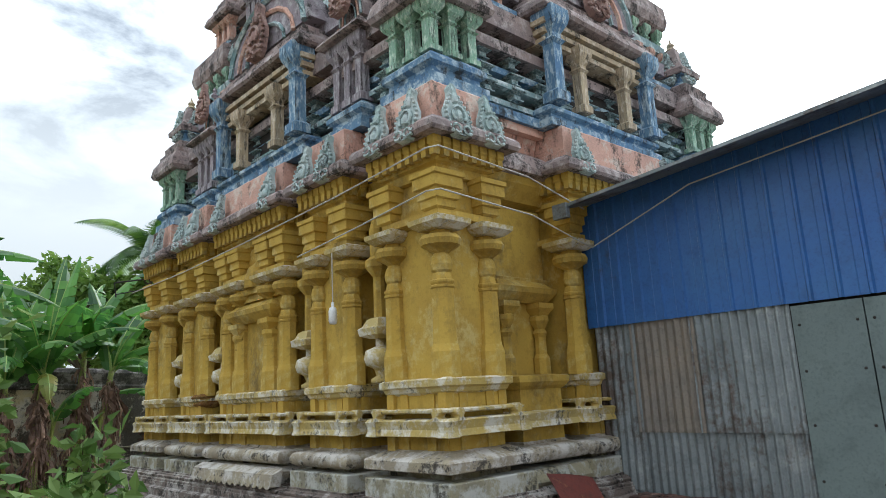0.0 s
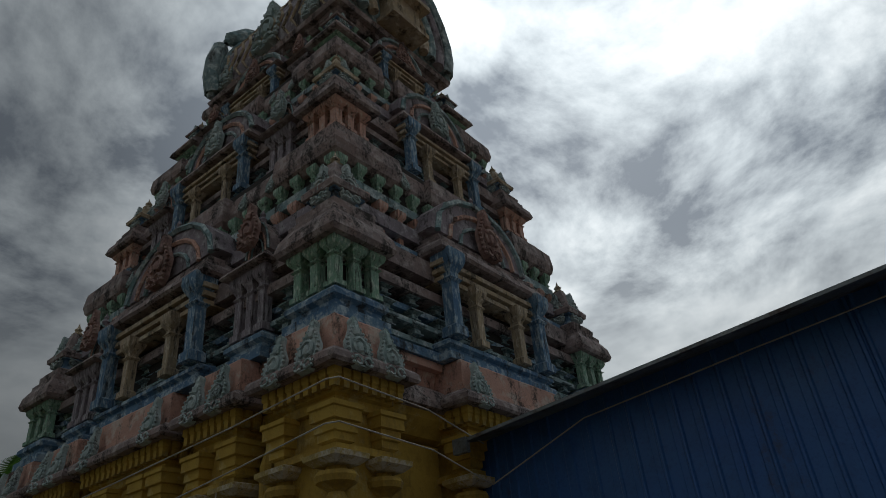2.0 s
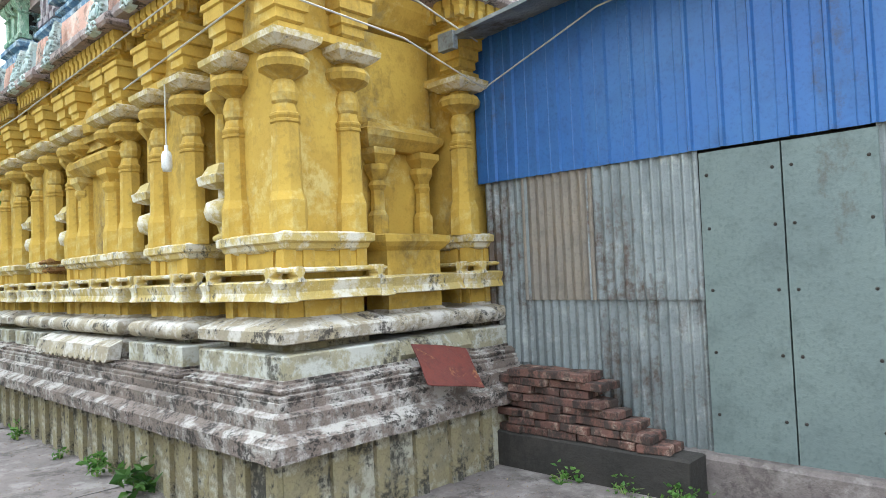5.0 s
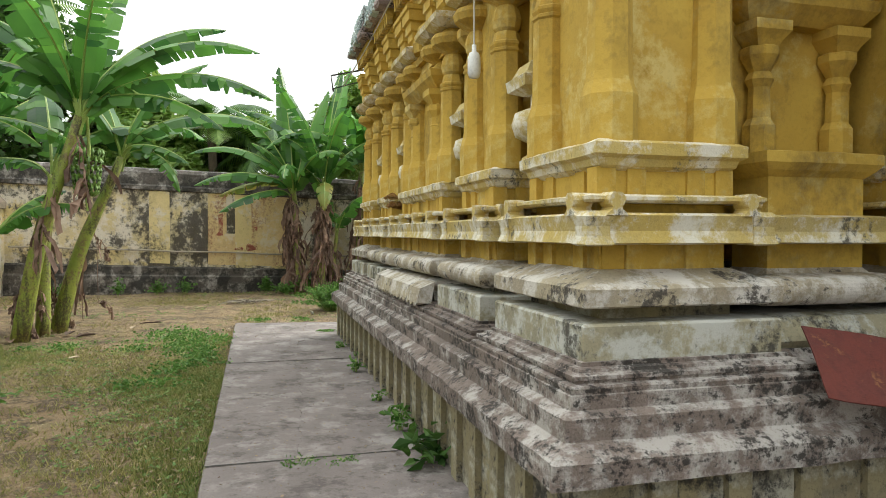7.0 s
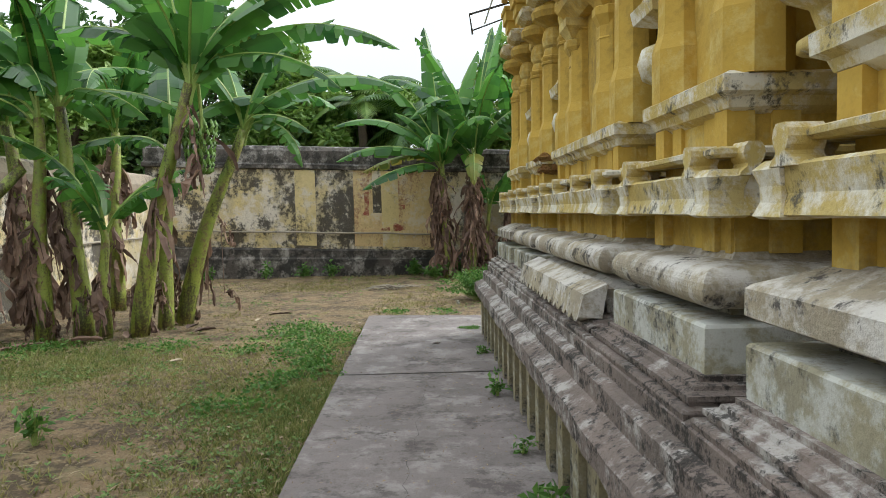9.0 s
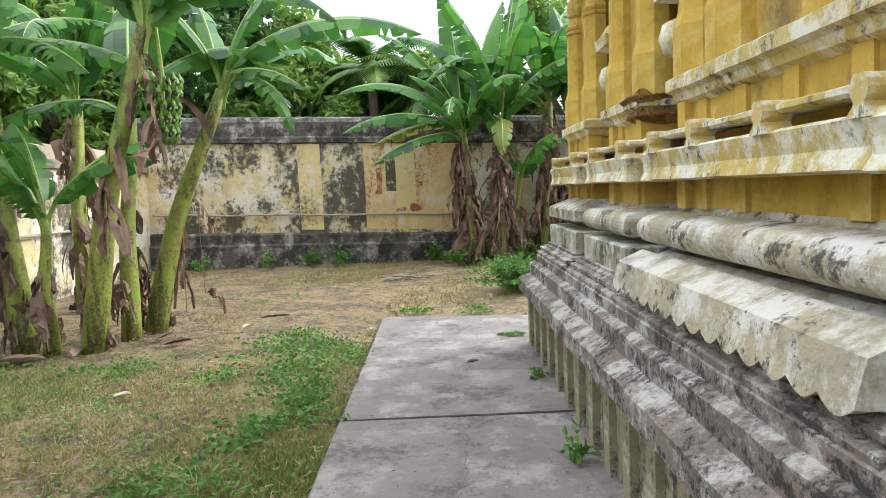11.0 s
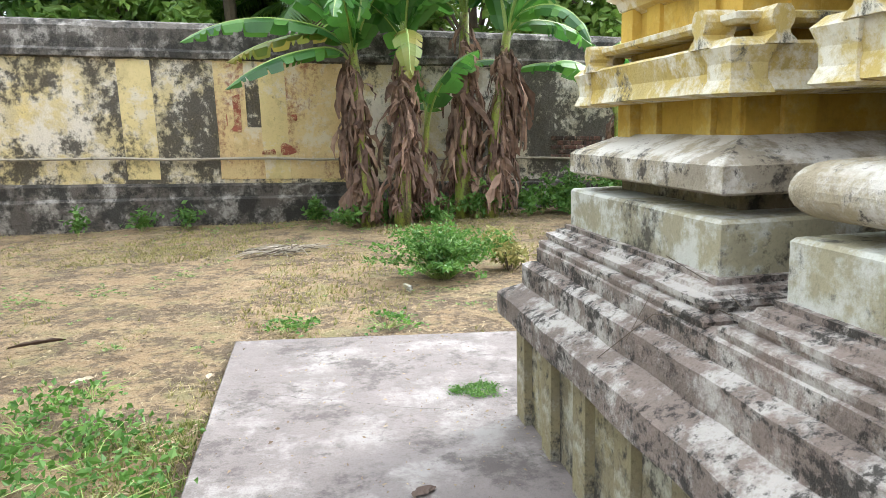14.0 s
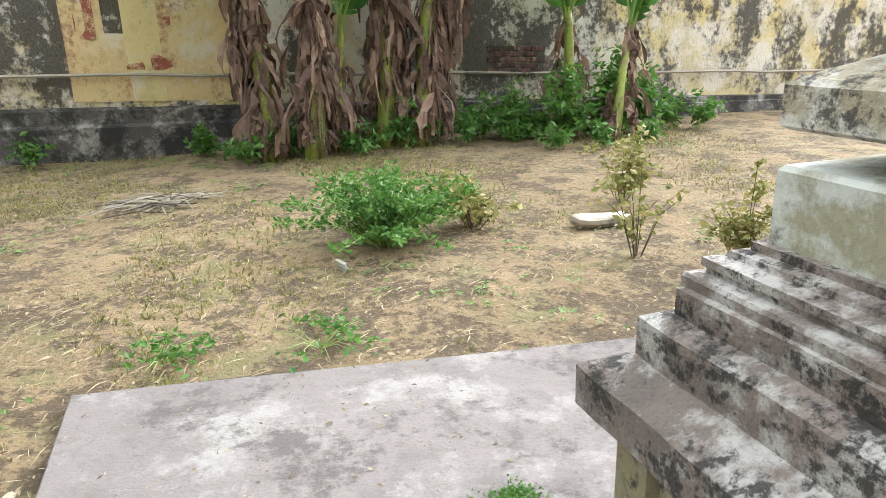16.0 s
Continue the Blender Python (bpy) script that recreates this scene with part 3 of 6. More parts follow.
def bay_mouldings(x0, x1, y0, y1, kind):
    r = (x0, x1, y0, y1)
    w = 0.0035
    part("plinth_foot", rings(*r, [(0.10, 0.77), (0.105, 0.80), (0.10, 0.808), (0.072, 0.812), (0.072, 0.822), (0.08, 0.826), (0.08, 0.842), (0.05, 0.85), (0.045, 0.862), (0.02, 0.868), (0.02, 0.885), (-0.05, 0.885)], 0.12, w), M_PLINTH, temple)
    if kind == "centre":
        part("petal_block", petal_block(*r), M_MOULD, temple, "whitewashed moulding carved with a row of petals")
    else:
        part("plinth_block", rings(*r, [(0, 0.88), (0, 1.022), (-0.008, 1.032), (-0.12, 1.036)], 0.15, 0.003), M_BLOCK, temple)
    part("plinth_neck", rings(*r, [(-0.15, 1.0), (-0.15, 1.1)]), M_BASE, temple)
    prof = SLOPE if kind == "corner" else TORUS
    part("rounded_moulding" if prof is TORUS else "sloped_moulding", rings(*r, prof, 0.12, 0.003), M_MOULD, temple)
    part("throat", rings(*r, [(-0.17, 1.22), (-0.17, 1.37)]), M_YELLOW, temple)
    part("band", rings(*r, [(-0.10, 1.352), (-0.02, 1.36), (-0.035, 1.41), (-0.02, 1.475), (-0.04, 1.485), (-0.15, 1.49)], 0.12, 0.003), M_BAND, temple)
    part("dado", rings(*r, [(-0.17, 1.48), (-0.17, 1.70)]), M_YELLOW, temple)
    part("dado_cap", rings(*r, [(-0.06, 1.53), (-0.045, 1.54), (-0.045, 1.555), (-0.08, 1.565), (-0.18, 1.565)], 0.15, 0.004), M_BAND, temple)
    part("string_course", rings(*r, [(-0.17, 1.67), (-0.135, 1.69), (-0.125, 1.72), (-0.10, 1.735), (-0.10, 1.785), (-0.13, 1.80), (-0.3, 1.80)], 0.15, 0.006), M_BAND, temple)
    part("bay_wall", rings(*r, [(-0.24, 1.79), (-0.24, 3.6)]), M_YELLOW, temple)
    part("beam", rings(*r, [(-0.22, 3.07), (-0.15, 3.09), (-0.15, 3.15), (-0.22, 3.17)], 0.2, 0.003), M_YELLOW, temple)
    part("cornice", rings(*r, [(-0.22, 3.46), (-0.19, 3.47), (-0.17, 3.54), (-0.14, 3.56), (-0.14, 3.60), (-0.09, 3.66), (-0.09, 3.73), (-0.2, 3.74)], 0.2, 0.004), M_YELLOW, temple)
    part("eave", rings(*r, [(-0.15, 3.735), (0.03, 3.745), (0.05, 3.775), (0.045, 3.83), (0.02, 3.86), (-0.08, 3.92), (-0.15, 3.935), (-0.2, 3.94)], 0.1, 0.012), M_EAVE, temple, "soot-dark curved eave with faded pink paint")
    part("roof_kerb", rings(*r, [(-0.13, 3.92), (-0.13, 4.0), (-0.15, 4.01), (-0.15, 4.26), (-0.17, 4.28), (-0.3, 4.28)], 0.2, 0.006), M_PINK, temple)
    # worn blocks along the dado and the band
    sides = []
    nx, ny = max(2, round((x1 - x0) / 0.34)), max(2, round((y1 - y0) / 0.34))
    for i in range(nx + 1):
        x = x0 + 0.03 + (x1 - x0 - 0.06) * i / nx
        sides += [(x, y0 + 0.05), (x, y1 - 0.05)]
    for i in range(1, ny):
        y = y0 + 0.03 + (y1 - y0 - 0.06) * i / ny
        sides += [(x0 + 0.05, y), (x1 - 0.05, y)]
    for num, (x, y) in enumerate(sides):
        if CORE[0] + 0.1 < x < CORE[1] - 0.1 and CORE[2] + 0.1 < y < CORE[3] - 0.1:
            continue
        tp = new("throat_post", THROAT if num % 3 else SLIM)
        tp.parent = temple
        tp.matrix_basis = pose(x + (0.15 if x < x0 + 0.1 else (-0.15 if x > x1 - 0.1 else 0)), y + (0.15 if y < y0 + 0.1 else (-0.15 if y > y1 - 0.1 else 0)), 0)
        dp = new("dado_post", DADO)
        dp.parent = temple
        dp.matrix_basis = tp.matrix_basis
    # scrolled nubs that carry the rail over the band, and the end blocks of the band
    for a0, a1, along in ((x0, x1, "x"), (y0, y1, "y")):
        at = [a0 + 0.15, a1 - 0.15] + ([a0 + 0.35 * (a1 - a0), a0 + 0.65 * (a1 - a0)] if a1 - a0 > 1.6 else [])
        for u in at:
            for end, turn in (((y0 + 0.025, 0), (y1 - 0.025, 180)) if along == "x" else ((x0 + 0.025, -90), (x1 - 0.025, 90))):
                x, y = (u, end) if along == "x" else (end, u)
                if CORE[0] + 0.1 < x < CORE[1] - 0.1 and CORE[2] + 0.1 < y < CORE[3] - 0.1:
                    continue
                nub = new("nub", NUB)
                nub.parent = temple
                nub.matrix_basis = pose(x, y, 1.478, 0, 0, turn + random.uniform(-3, 3)) @ Matrix.Diagonal((random.uniform(0.66, 0.86), 1, random.uniform(0.96, 1.04), 1))
    for cx, sx in ((x0, 1), (x1, -1)):
        for cy, sy in ((y0, 1), (y1, -1)):
            if CORE[0] < cx < CORE[1] or CORE[2] < cy < CORE[3]:
                if not (cx in (x0,) and x0 < 1 or cx in (x1,) and x1 > W - 1 or cy in (y0,) and y0 < 1 or cy in (y1,) and y1 > L - 1):
                    continue
            eb = new("band_end", BAND_END)
            eb.parent = temple
            eb.matrix_basis = pose(cx + sx * 0.075, cy + sy * 0.075, 0)
    # dentils under the eave
    for x, y in dentil_spots(x0, x1, y0, y1, 0.125, 0.10):
        d = new("dentil", DENTIL)
        d.parent = temple
        d.matrix_basis = pose(x, y, 3.60)


def dentil_spots(x0, x1, y0, y1, step, inset):
    out = []
    nx, ny = int((x1 - x0) / step), int((y1 - y0) / step)
    for i in range(nx + 1):
        x = x0 + inset + (x1 - x0 - 2 * inset) * i / nx
        out += [(x, y0 + inset), (x, y1 - inset)]
    for i in range(1, ny):
        y = y0 + inset + (y1 - y0 - 2 * inset) * i / ny
        out += [(x0 + inset, y), (x1 - inset, y)]
    return [p for p in out if not (CORE[0] + 0.1 < p[0] < CORE[1] - 0.1 and CORE[2] + 0.1 < p[1] < CORE[3] - 0.1)]


def petal_block(x0, x1, y0, y1):
    """A sloping course whose lower edge is cut into rounded petals."""
    bm = rings(x0, x1, y0, y1, [(-0.05, 0.87), (-0.03, 1.0), (-0.1, 1.04)])
    for side in (0, 1):
        n = int((y1 - y0) / 0.125)
        for i in range(n * 6):
            ya, yb = (y0 - 0.04 + (y1 - y0 + 0.08) * j / (n * 6) for j in (i, i + 1))
            rows = []
            for y, j in ((ya, i), (yb, i + 1)):
                s = abs(math.sin(math.pi * j / 6))
                xo = (x0 - 0.115 + 0.0 * s) if side == 0 else x1 + 0.115
                xi = x0 - 0.0 if side == 0 else x1
                mid = (xo + xi) / 2 - (0.03 if side == 0 else -0.03)
                rows.append([(xi + (0.03 if side == 0 else -0.03), y, 1.035), (mid, y, 0.985), (xo, y, 0.88 - 0.03 * s), (xi, y, 0.87)])
            for p in range(3):
                bm.faces.new([bm.verts.new(c) for c in (rows[0][p], rows[1][p], rows[1][p + 1], rows[0][p + 1])])
            for row in ([rows[0]] if i == 0 else []) + ([rows[1]] if i == n * 6 - 1 else []):
                bm.faces.new([bm.verts.new(c) for c in row])
    bmesh.ops.remove_doubles(bm, verts=bm.verts, dist=0.0005)
    return bm


def mesh_of(name, bm, mat, smooth=False):
    me = bpy.data.meshes.new(name)
    bmesh.ops.recalc_face_normals(bm, faces=bm.faces)
    bm.to_mesh(me)
    bm.free()
    me.materials.append(mat)
    if smooth:
        me.polygons.foreach_set("use_smooth", [True] * len(me.polygons))
    return me


THROAT = mesh_of("throat_post", boxes((-0.05, 0.05, -0.05, 0.05, 1.23, 1.355)), M_YELLOW)
SLIM = mesh_of("slim_post", boxes((-0.02, 0.02, -0.02, 0.02, 1.23, 1.355)), M_YELLOW)
DADO = mesh_of("dado_post", boxes((-0.045, 0.045, -0.045, 0.045, 1.56, 1.685)), M_YELLOW)
BAND_END = mesh_of("band_end", rings(-0.075, 0.075, -0.075, 0.075, [(-0.02, 1.349), (-0.008, 1.356), (-0.022, 1.39), (-0.022, 1.43), (-0.008, 1.47), (-0.03, 1.492)], 0.05, 0.004), M_BAND)


def nub_bm():
    """A flat upright nub: a flared foot, a pinched neck and a round head."""
    side = [(0.062, -0.004), (0.05, 0.008), (0.03, 0.02), (0.026, 0.03), (0.038, 0.042), (0.045, 0.06), (0.040, 0.078), (0.024, 0.092)]
    ring = side + [(-x, z) for x, z in reversed(side)]
    bm = bmesh.new()
    f = [bm.verts.new((x, -0.02, z)) for x, z in ring]
    b = [bm.verts.new((x, 0.07, z)) for x, z in ring]
    for i in range(len(ring)):
        j = (i + 1) % len(ring)
        bm.faces.new((f[i], f[j], b[j], b[i]))
    bm.faces.new(f[::-1])
    bm.faces.new(b)
    return bm


NUB = mesh_of("nub", nub_bm(), M_BAND)
DENTIL = mesh_of("dentil", rings(-0.03, 0.03, -0.03, 0.03, [(0, -0.02), (0.0, 0.06), (0.012, 0.08), (0.012, 0.14)]), M_YELLOW)
BRACKET = mesh_of("bracket", rings(-0.10, 0.10, -0.11, 0.11, [(-0.03, 3.15), (0.0, 3.17), (0.0, 3.23), (0.02, 3.24), (0.02, 3.32), (0.045, 3.33), (0.045, 3.42), (0.06, 3.43), (0.06, 3.47)]), M_YELLOW)
CAP = mesh_of("capital", lathe([(0.06, 2.62), (0.085, 2.65), (0.095, 2.70), (0.08, 2.76), (0.062, 2.79), (0.085, 2.81), (0.165, 2.855), (0.178, 2.90), (0.16, 2.935), (0.085, 2.95), (0.085, 2.99)], 12), M_YELLOW)
SHAFT = mesh_of("shaft", lathe([(0.125, 1.79), (0.125, 2.0), (0.105, 2.06), (0.1, 2.1), (0.095, 2.5), (0.105, 2.51), (0.105, 2.525), (0.095, 2.53), (0.105, 2.55), (0.105, 2.565), (0.09, 2.575), (0.075, 2.63)], 8), M_YELLOW)
ABACUS = mesh_of("abacus", rings(-0.13, 0.13, -0.13, 0.13, [(-0.03, 2.98), (0.0, 2.985), (0.055, 3.03), (0.06, 3.07), (0.02, 3.085)], 0.09, 0.006), M_BAND)


def pilaster(x, y, inward):
    p = new("pilaster", SHAFT)
    p.parent = temple
    p.matrix_basis = pose(x, y, 0)
    for name, me in (("capital", CAP), ("abacus", ABACUS)):
        c = new(name, me)
        c.parent = p
    b = new("bracket", BRACKET)
    b.parent = p
    b.matrix_basis = pose(0, 0, 0, 0, 0, 90 if inward == "x" else 0)


for bay in BAYS:
    bay_mouldings(*bay)
part("core_plinth", rings(*CORE, [(-0.3, 0.78), (-0.3, 1.02), (-0.4, 1.06), (-0.4, 1.25)], 0.3, 0.004), M_BASE, temple)
part("core_band", rings(*CORE, [(-0.4, 1.24), (-0.4, 1.36), (-0.34, 1.37), (-0.34, 1.48), (-0.4, 1.5), (-0.4, 1.7), (-0.3, 1.72), (-0.3, 1.79), (-0.4, 1.80)], 0.3, 0.004), M_YELLOW, temple)
for xa, xb in ((1.15, 2.05), (4.15, 5.05)):
    for ya, yb in ((0.31, 0.9), (L - 0.9, L - 0.31)):
        r = (xa, xb, ya, yb)
        part("plinth_foot", rings(*r, [(0.08, 0.77), (0.08, 0.83), (0.04, 0.84), (0.01, 0.885)], 0.12, 0.006), M_PLINTH, temple)
        part("plinth_block", rings(*r, [(0, 0.88), (0.02, 0.92), (-0.03, 1.02), (-0.1, 1.03)], 0.12, 0.006), M_BLOCK, temple)
        part("rounded_moulding", rings(*r, TORUS, 0.12, 0.003), M_MOULD, temple)
        part("throat", rings(*r, [(-0.17, 1.22), (-0.17, 1.37)]), M_YELLOW, temple)
        part("band", rings(*r, [(-0.10, 1.352), (-0.03, 1.36), (-0.045, 1.41), (-0.03, 1.475), (-0.15, 1.49)], 0.12, 0.005), M_BAND, temple)
        part("dado", rings(*r, [(-0.17, 1.48), (-0.17, 1.70)]), M_YELLOW, temple)
        part("string_course", rings(*r, [(-0.17, 1.67), (-0.135, 1.70), (-0.11, 1.735), (-0.11, 1.785), (-0.2, 1.80)], 0.15, 0.005), M_YELLOW, temple)
part("core_wall", rings(*CORE, [(-0.45, 1.79), (-0.45, 3.35), (-0.3, 3.42), (-0.02, 3.5), (0.1, 3.65), (0.14, 3.73)], 0), M_YELLOW, temple)
for xa, xb in ((1.02, 2.18), (W - 2.18, W - 1.02)):
    for ya, yb in ((0.86, 1.3), (L - 1.3, L - 0.86)):
        part("recess_wall", rings(xa, xb, ya, yb, [(0, 1.78), (0, 2.66), (0.035, 2.67), (0.05, 2.7), (0.05, 2.74), (0.02, 2.75), (0.02, 3.45)], 0.2, 0.003), M_YELLOW, temple)
part("core_eave", rings(*CORE, [(0.1, 3.70), (0.2, 3.74), (0.21, 3.8), (0.17, 3.92), (0.05, 4.0), (0, 4.03)], 0.2, 0.01), M_EAVE, temple)
part("roof_deck", rings(*CORE, [(-0.05, 4.0), (0.02, 4.2), (0.02, 4.24), (-0.1, 4.25)], 0.3, 0.004), M_PINK, temple)

for x0, x1, y0, y1, kind in BAYS:
    s = 0.235
    if kind == "corner":
        spots = [(x0 + s, y0 + s, "x"), (x0 + s, y1 - s + 0.03, "x"), (x1 - s + 0.03, y0 + s, "y"), (x1 - s + 0.03, y1 - s + 0.03, "x")]
    elif kind == "front":
        ye = y0 + s if y0 < 2 else y1 - s
        spots = [(x0 + 0.2, ye, "y"), (x1 - 0.2, ye, "y"), ((x0 + x1) / 2 - 0.4, ye, "y"), ((x0 + x1) / 2 + 0.4, ye, "y")]
    else:
        xe = x0 + s if x0 < 2 else x1 - s
        spots = [(xe, y0 + 0.2, "x"), (xe, y1 - 0.2, "x")]
        if kind == "centre":
            spots += [(xe, y0 + 0.55, "x"), (xe, y1 - 0.55, "x")]
    for sp in spots:
        pilaster(*sp)


# small vase and plate set in each recess between the bays
VASE = mesh_of("vase", lathe([(0.07, 1.79), (0.1, 1.80), (0.1, 1.83), (0.05, 1.86), (0.07, 1.92), (0.14, 1.955), (0.16, 2.02), (0.14, 2.085), (0.05, 2.12), (0.05, 2.2)], 16), M_BAND, True)
PLATE = mesh_of("plate", rings(-0.12, 0.12, -0.12, 0.12, [(-0.05, 2.19), (0.02, 2.22), (0.03, 2.28), (0.0, 2.30), (-0.03, 2.36), (-0.06, 2.38)], 0.1, 0.004), M_BAND)
STALK = mesh_of("stalk", lathe([(0.06, 2.37), (0.055, 2.75), (0.09, 2.79), (0.13, 2.84), (0.13, 2.9), (0.08, 2.94), (0.08, 3.2), (0.05, 3.3), (0.0, 3.4)], 8), M_YELLOW)
GAPS_L = [(1.43), (2.635), (4.665), (5.87)]


def recess_vase(x, y):
    v = new("recess_vase", VASE)
    v.parent = temple
    v.matrix_basis = pose(x, y, 0)
    for name, me in (("plate", PLATE), ("stalk", STALK)):
        c = new(name, me)
        c.parent = v


for g in GAPS_L:
    recess_vase(0.56, g)
    recess_vase(W - 0.56, g)


def niche(face, u, depth, half, z0, z1, mat_body):
    """A wall niche: two small posts, a lintel, a stepped hood and a sunk back."""
    def put(name, bm, mat, label=""):
        ob = part(name, bm, mat, temple, label)
        if face == "y":
            ob.matrix_basis = pose(u, depth, 0, 0, 0, 0)
        else:
            ob.matrix_basis = pose(depth, u, 0, 0, 0, -90)
    for sgn in (-1, 1):
        put("niche_post", lathe([(0.085, z0), (0.085, z0 + 0.16), (0.06, z0 + 0.2), (0.055, z1 - 0.3), (0.075, z1 - 0.26), (0.055, z1 - 0.22), (0.1, z1 - 0.14), (0.1, z1 - 0.1), (0.06, z1 - 0.08), (0.06, z1)], 8, sgn * half, 0), mat_body)
        put("niche_bracket", rings(sgn * half - 0.08, sgn * half + 0.08, -0.08, 0.06, [(-0.02, z1 - 0.1), (0.0, z1 - 0.06), (0.03, z1 - 0.02), (0.03, z1 + 0.03)]), mat_body)
    put("niche_lintel", rings(-half - 0.12, half + 0.12, -0.06, 0.12, [(-0.03, z1 + 0.03), (0.0, z1 + 0.06), (0.05, z1 + 0.12), (0.06, z1 + 0.17), (0.02, z1 + 0.19), (-0.03, z1 + 0.24), (-0.06, z1 + 0.25)], 0.1, 0.004), mat_body)
    return put


put = niche("x", 3.65, 0.46, 0.36, 1.80, 2.55, M_YELLOW)
bm = boxes((-0.62, 0.62, -0.02, 0.3, 2.82, 2.9), (-0.4, 0.4, -0.06, 0.2, 2.9, 2.97))
put("niche_hood", bm, M_YELLOW)
for sgn in (-1, 0, 1):
    put("hood_boss", lathe([(0.16 if sgn == 0 else 0.1, 2.97), (0.17 if sgn == 0 else 0.1, 3.05), (0.12 if sgn == 0 else 0.06, 3.2), (0.03, 3.28 if sgn == 0 else 3.2), (0.0, 3.36 if sgn == 0 else 3.24)], 10, sgn * 0.36, 0.03), M_YELLOW)
niche("y", 1.78, 0.80, 0.25, 1.80, 2.46, M_YELLOW)
put = niche("y", 3.1, 0.46, 0.3, 1.80, 2.55, M_YELLOW)


# broken plaster that bares the brick on one bay
part("broken_plaster", rings(0.37, 0.62, 4.895, 5.12, [(-0.03, 1.655), (0.02, 1.69), (0.0, 1.735), (0.028, 1.775), (-0.005, 1.81), (-0.05, 1.83)], 0.03, 0.034), M_BROKEN, temple, "broken orange-brown edge where plaster fell away")


# horseshoe ornaments
def kudu_bm():
    """An upright plaque: two scrolled lobes, a beaded horseshoe round a sunk face, a tapering domed top."""
    bm = bmesh.new()

    def half_width(z):
        low = 0.105 if z < 0.1 else 0.105 + 0.012 * math.sin((z - 0.1) / 0.14 * math.pi)
        if z > 0.22:
            low = max(0.034, 0.105 - 0.52 * (z - 0.22))
        return low * (0.6 + 0.4 * min(1.0, z / 0.05))

    zs = [0.0, 0.03, 0.06, 0.1, 0.14, 0.18, 0.22, 0.26, 0.30, 0.34, 0.38]
    edge = [(half_width(z), z) for z in zs] + [(0.036, 0.41), (0.015, 0.445)]
    ring = edge + [(-x, z) for x, z in reversed(edge)]
    back = [bm.verts.new((x, 0.035, z)) for x, z in ring]
    front = [bm.verts.new((x * 0.93, -0.02, z)) for x, z in ring]
    sunk = [bm.verts.new((x * 0.62, -0.005, 0.03 + z * 0.86)) for x, z in ring]
    k = len(ring)
    for i in range(k):
        j = (i + 1) % k
        bm.faces.new((back[i], back[j], front[j], front[i]))
        bm.faces.new((front[i], front[j], sunk[j], sunk[i]))
    bm.faces.new(back[::-1])
    bm.faces.new(sunk)
    for x, z in edge[1:10]:
        for sgn in (-1, 1):
            lathe([(0.0, z - 0.017), (0.016, z - 0.008), (0.016, z + 0.008), (0.0, z + 0.017)], 5, sgn * x, -0.012, bm=bm)
    for sgn in (-1, 1):
        tube([(sgn * (0.05 + 0.036 * math.cos(q)), -0.026, 0.045 + 0.036 * math.sin(q)) for q in [0.8 * i for i in range(8)]], 0.012, 5, bm)
    tube([(0.062 * math.cos(q), -0.026, 0.17 + 0.075 * math.sin(q)) for q in [-0.7 + (math.pi + 1.4) * i / 10 for i in range(11)]], 0.014, 5, bm)
    lathe([(0.0, 0.11), (0.03, 0.13), (0.036, 0.165), (0.028, 0.20), (0.0, 0.22)], 7, 0, -0.012, bm=bm)
    lathe([(0.0, 0.265), (0.03, 0.28), (0.034, 0.32), (0.022, 0.36), (0.026, 0.385), (0.012, 0.42), (0.0, 0.46)], 7, 0, -0.008, bm=bm)
    return bm


KUDU = mesh_of("kudu", kudu_bm(), M_KUDU)
KUDU_RED = mesh_of("kudu_red", kudu_bm(), M_RED)


def kudu(x, y, z, rz, k=1.0, red=False, tilt=-12):
    ob = new("horseshoe_ornament", KUDU_RED if red else KUDU)
    ob.parent = temple
    ob.matrix_basis = pose(x, y, z, tilt, 0, rz) @ Matrix.Scale(k, 4)
    return ob


for x0, x1, y0, y1, kind in BAYS:
    fr = {"corner": (0.3, 0.72), "side": (0.3, 0.72), "centre": (0.15, 0.85), "front": (0.12, 0.88)}[kind]
    for f in fr:
        if kind != "front":
            left = x0 < 2
            kudu(x0 - 0.035 if left else x1 + 0.035, y0 + f * (y1 - y0), 3.73, -90 if left else 90, 1.14)
        if kind in ("corner", "front"):
            near = y0 < 2
            kudu(x0 + f * (x1 - x0), y0 - 0.035 if near else y1 + 0.035, 3.73, 0 if near else 180, 1.14)


# ---- the painted tower ----
PIL = {m.name: mesh_of("tower_pilaster", lathe([(0.5, 0), (0.5, 0.1), (0.34, 0.13), (0.34, 0.62), (0.5, 0.66), (0.34, 0.7), (0.34, 0.74), (0.62, 0.84), (0.7, 0.9), (0.7, 1.0)], 4), m) for m in (M_GREEN, M_BLUE, M_MAUVE, M_TAN, M_TEAL, M_RED, M_PINK)}


def tower_pilaster(parent, x, y, z, h, w, mat):
    ob = new("pilaster", PIL[mat.name])
    ob.parent = parent
    ob.matrix_basis = Matrix.Translation((x, y, z)) @ Matrix.Diagonal((w, w, h, 1))


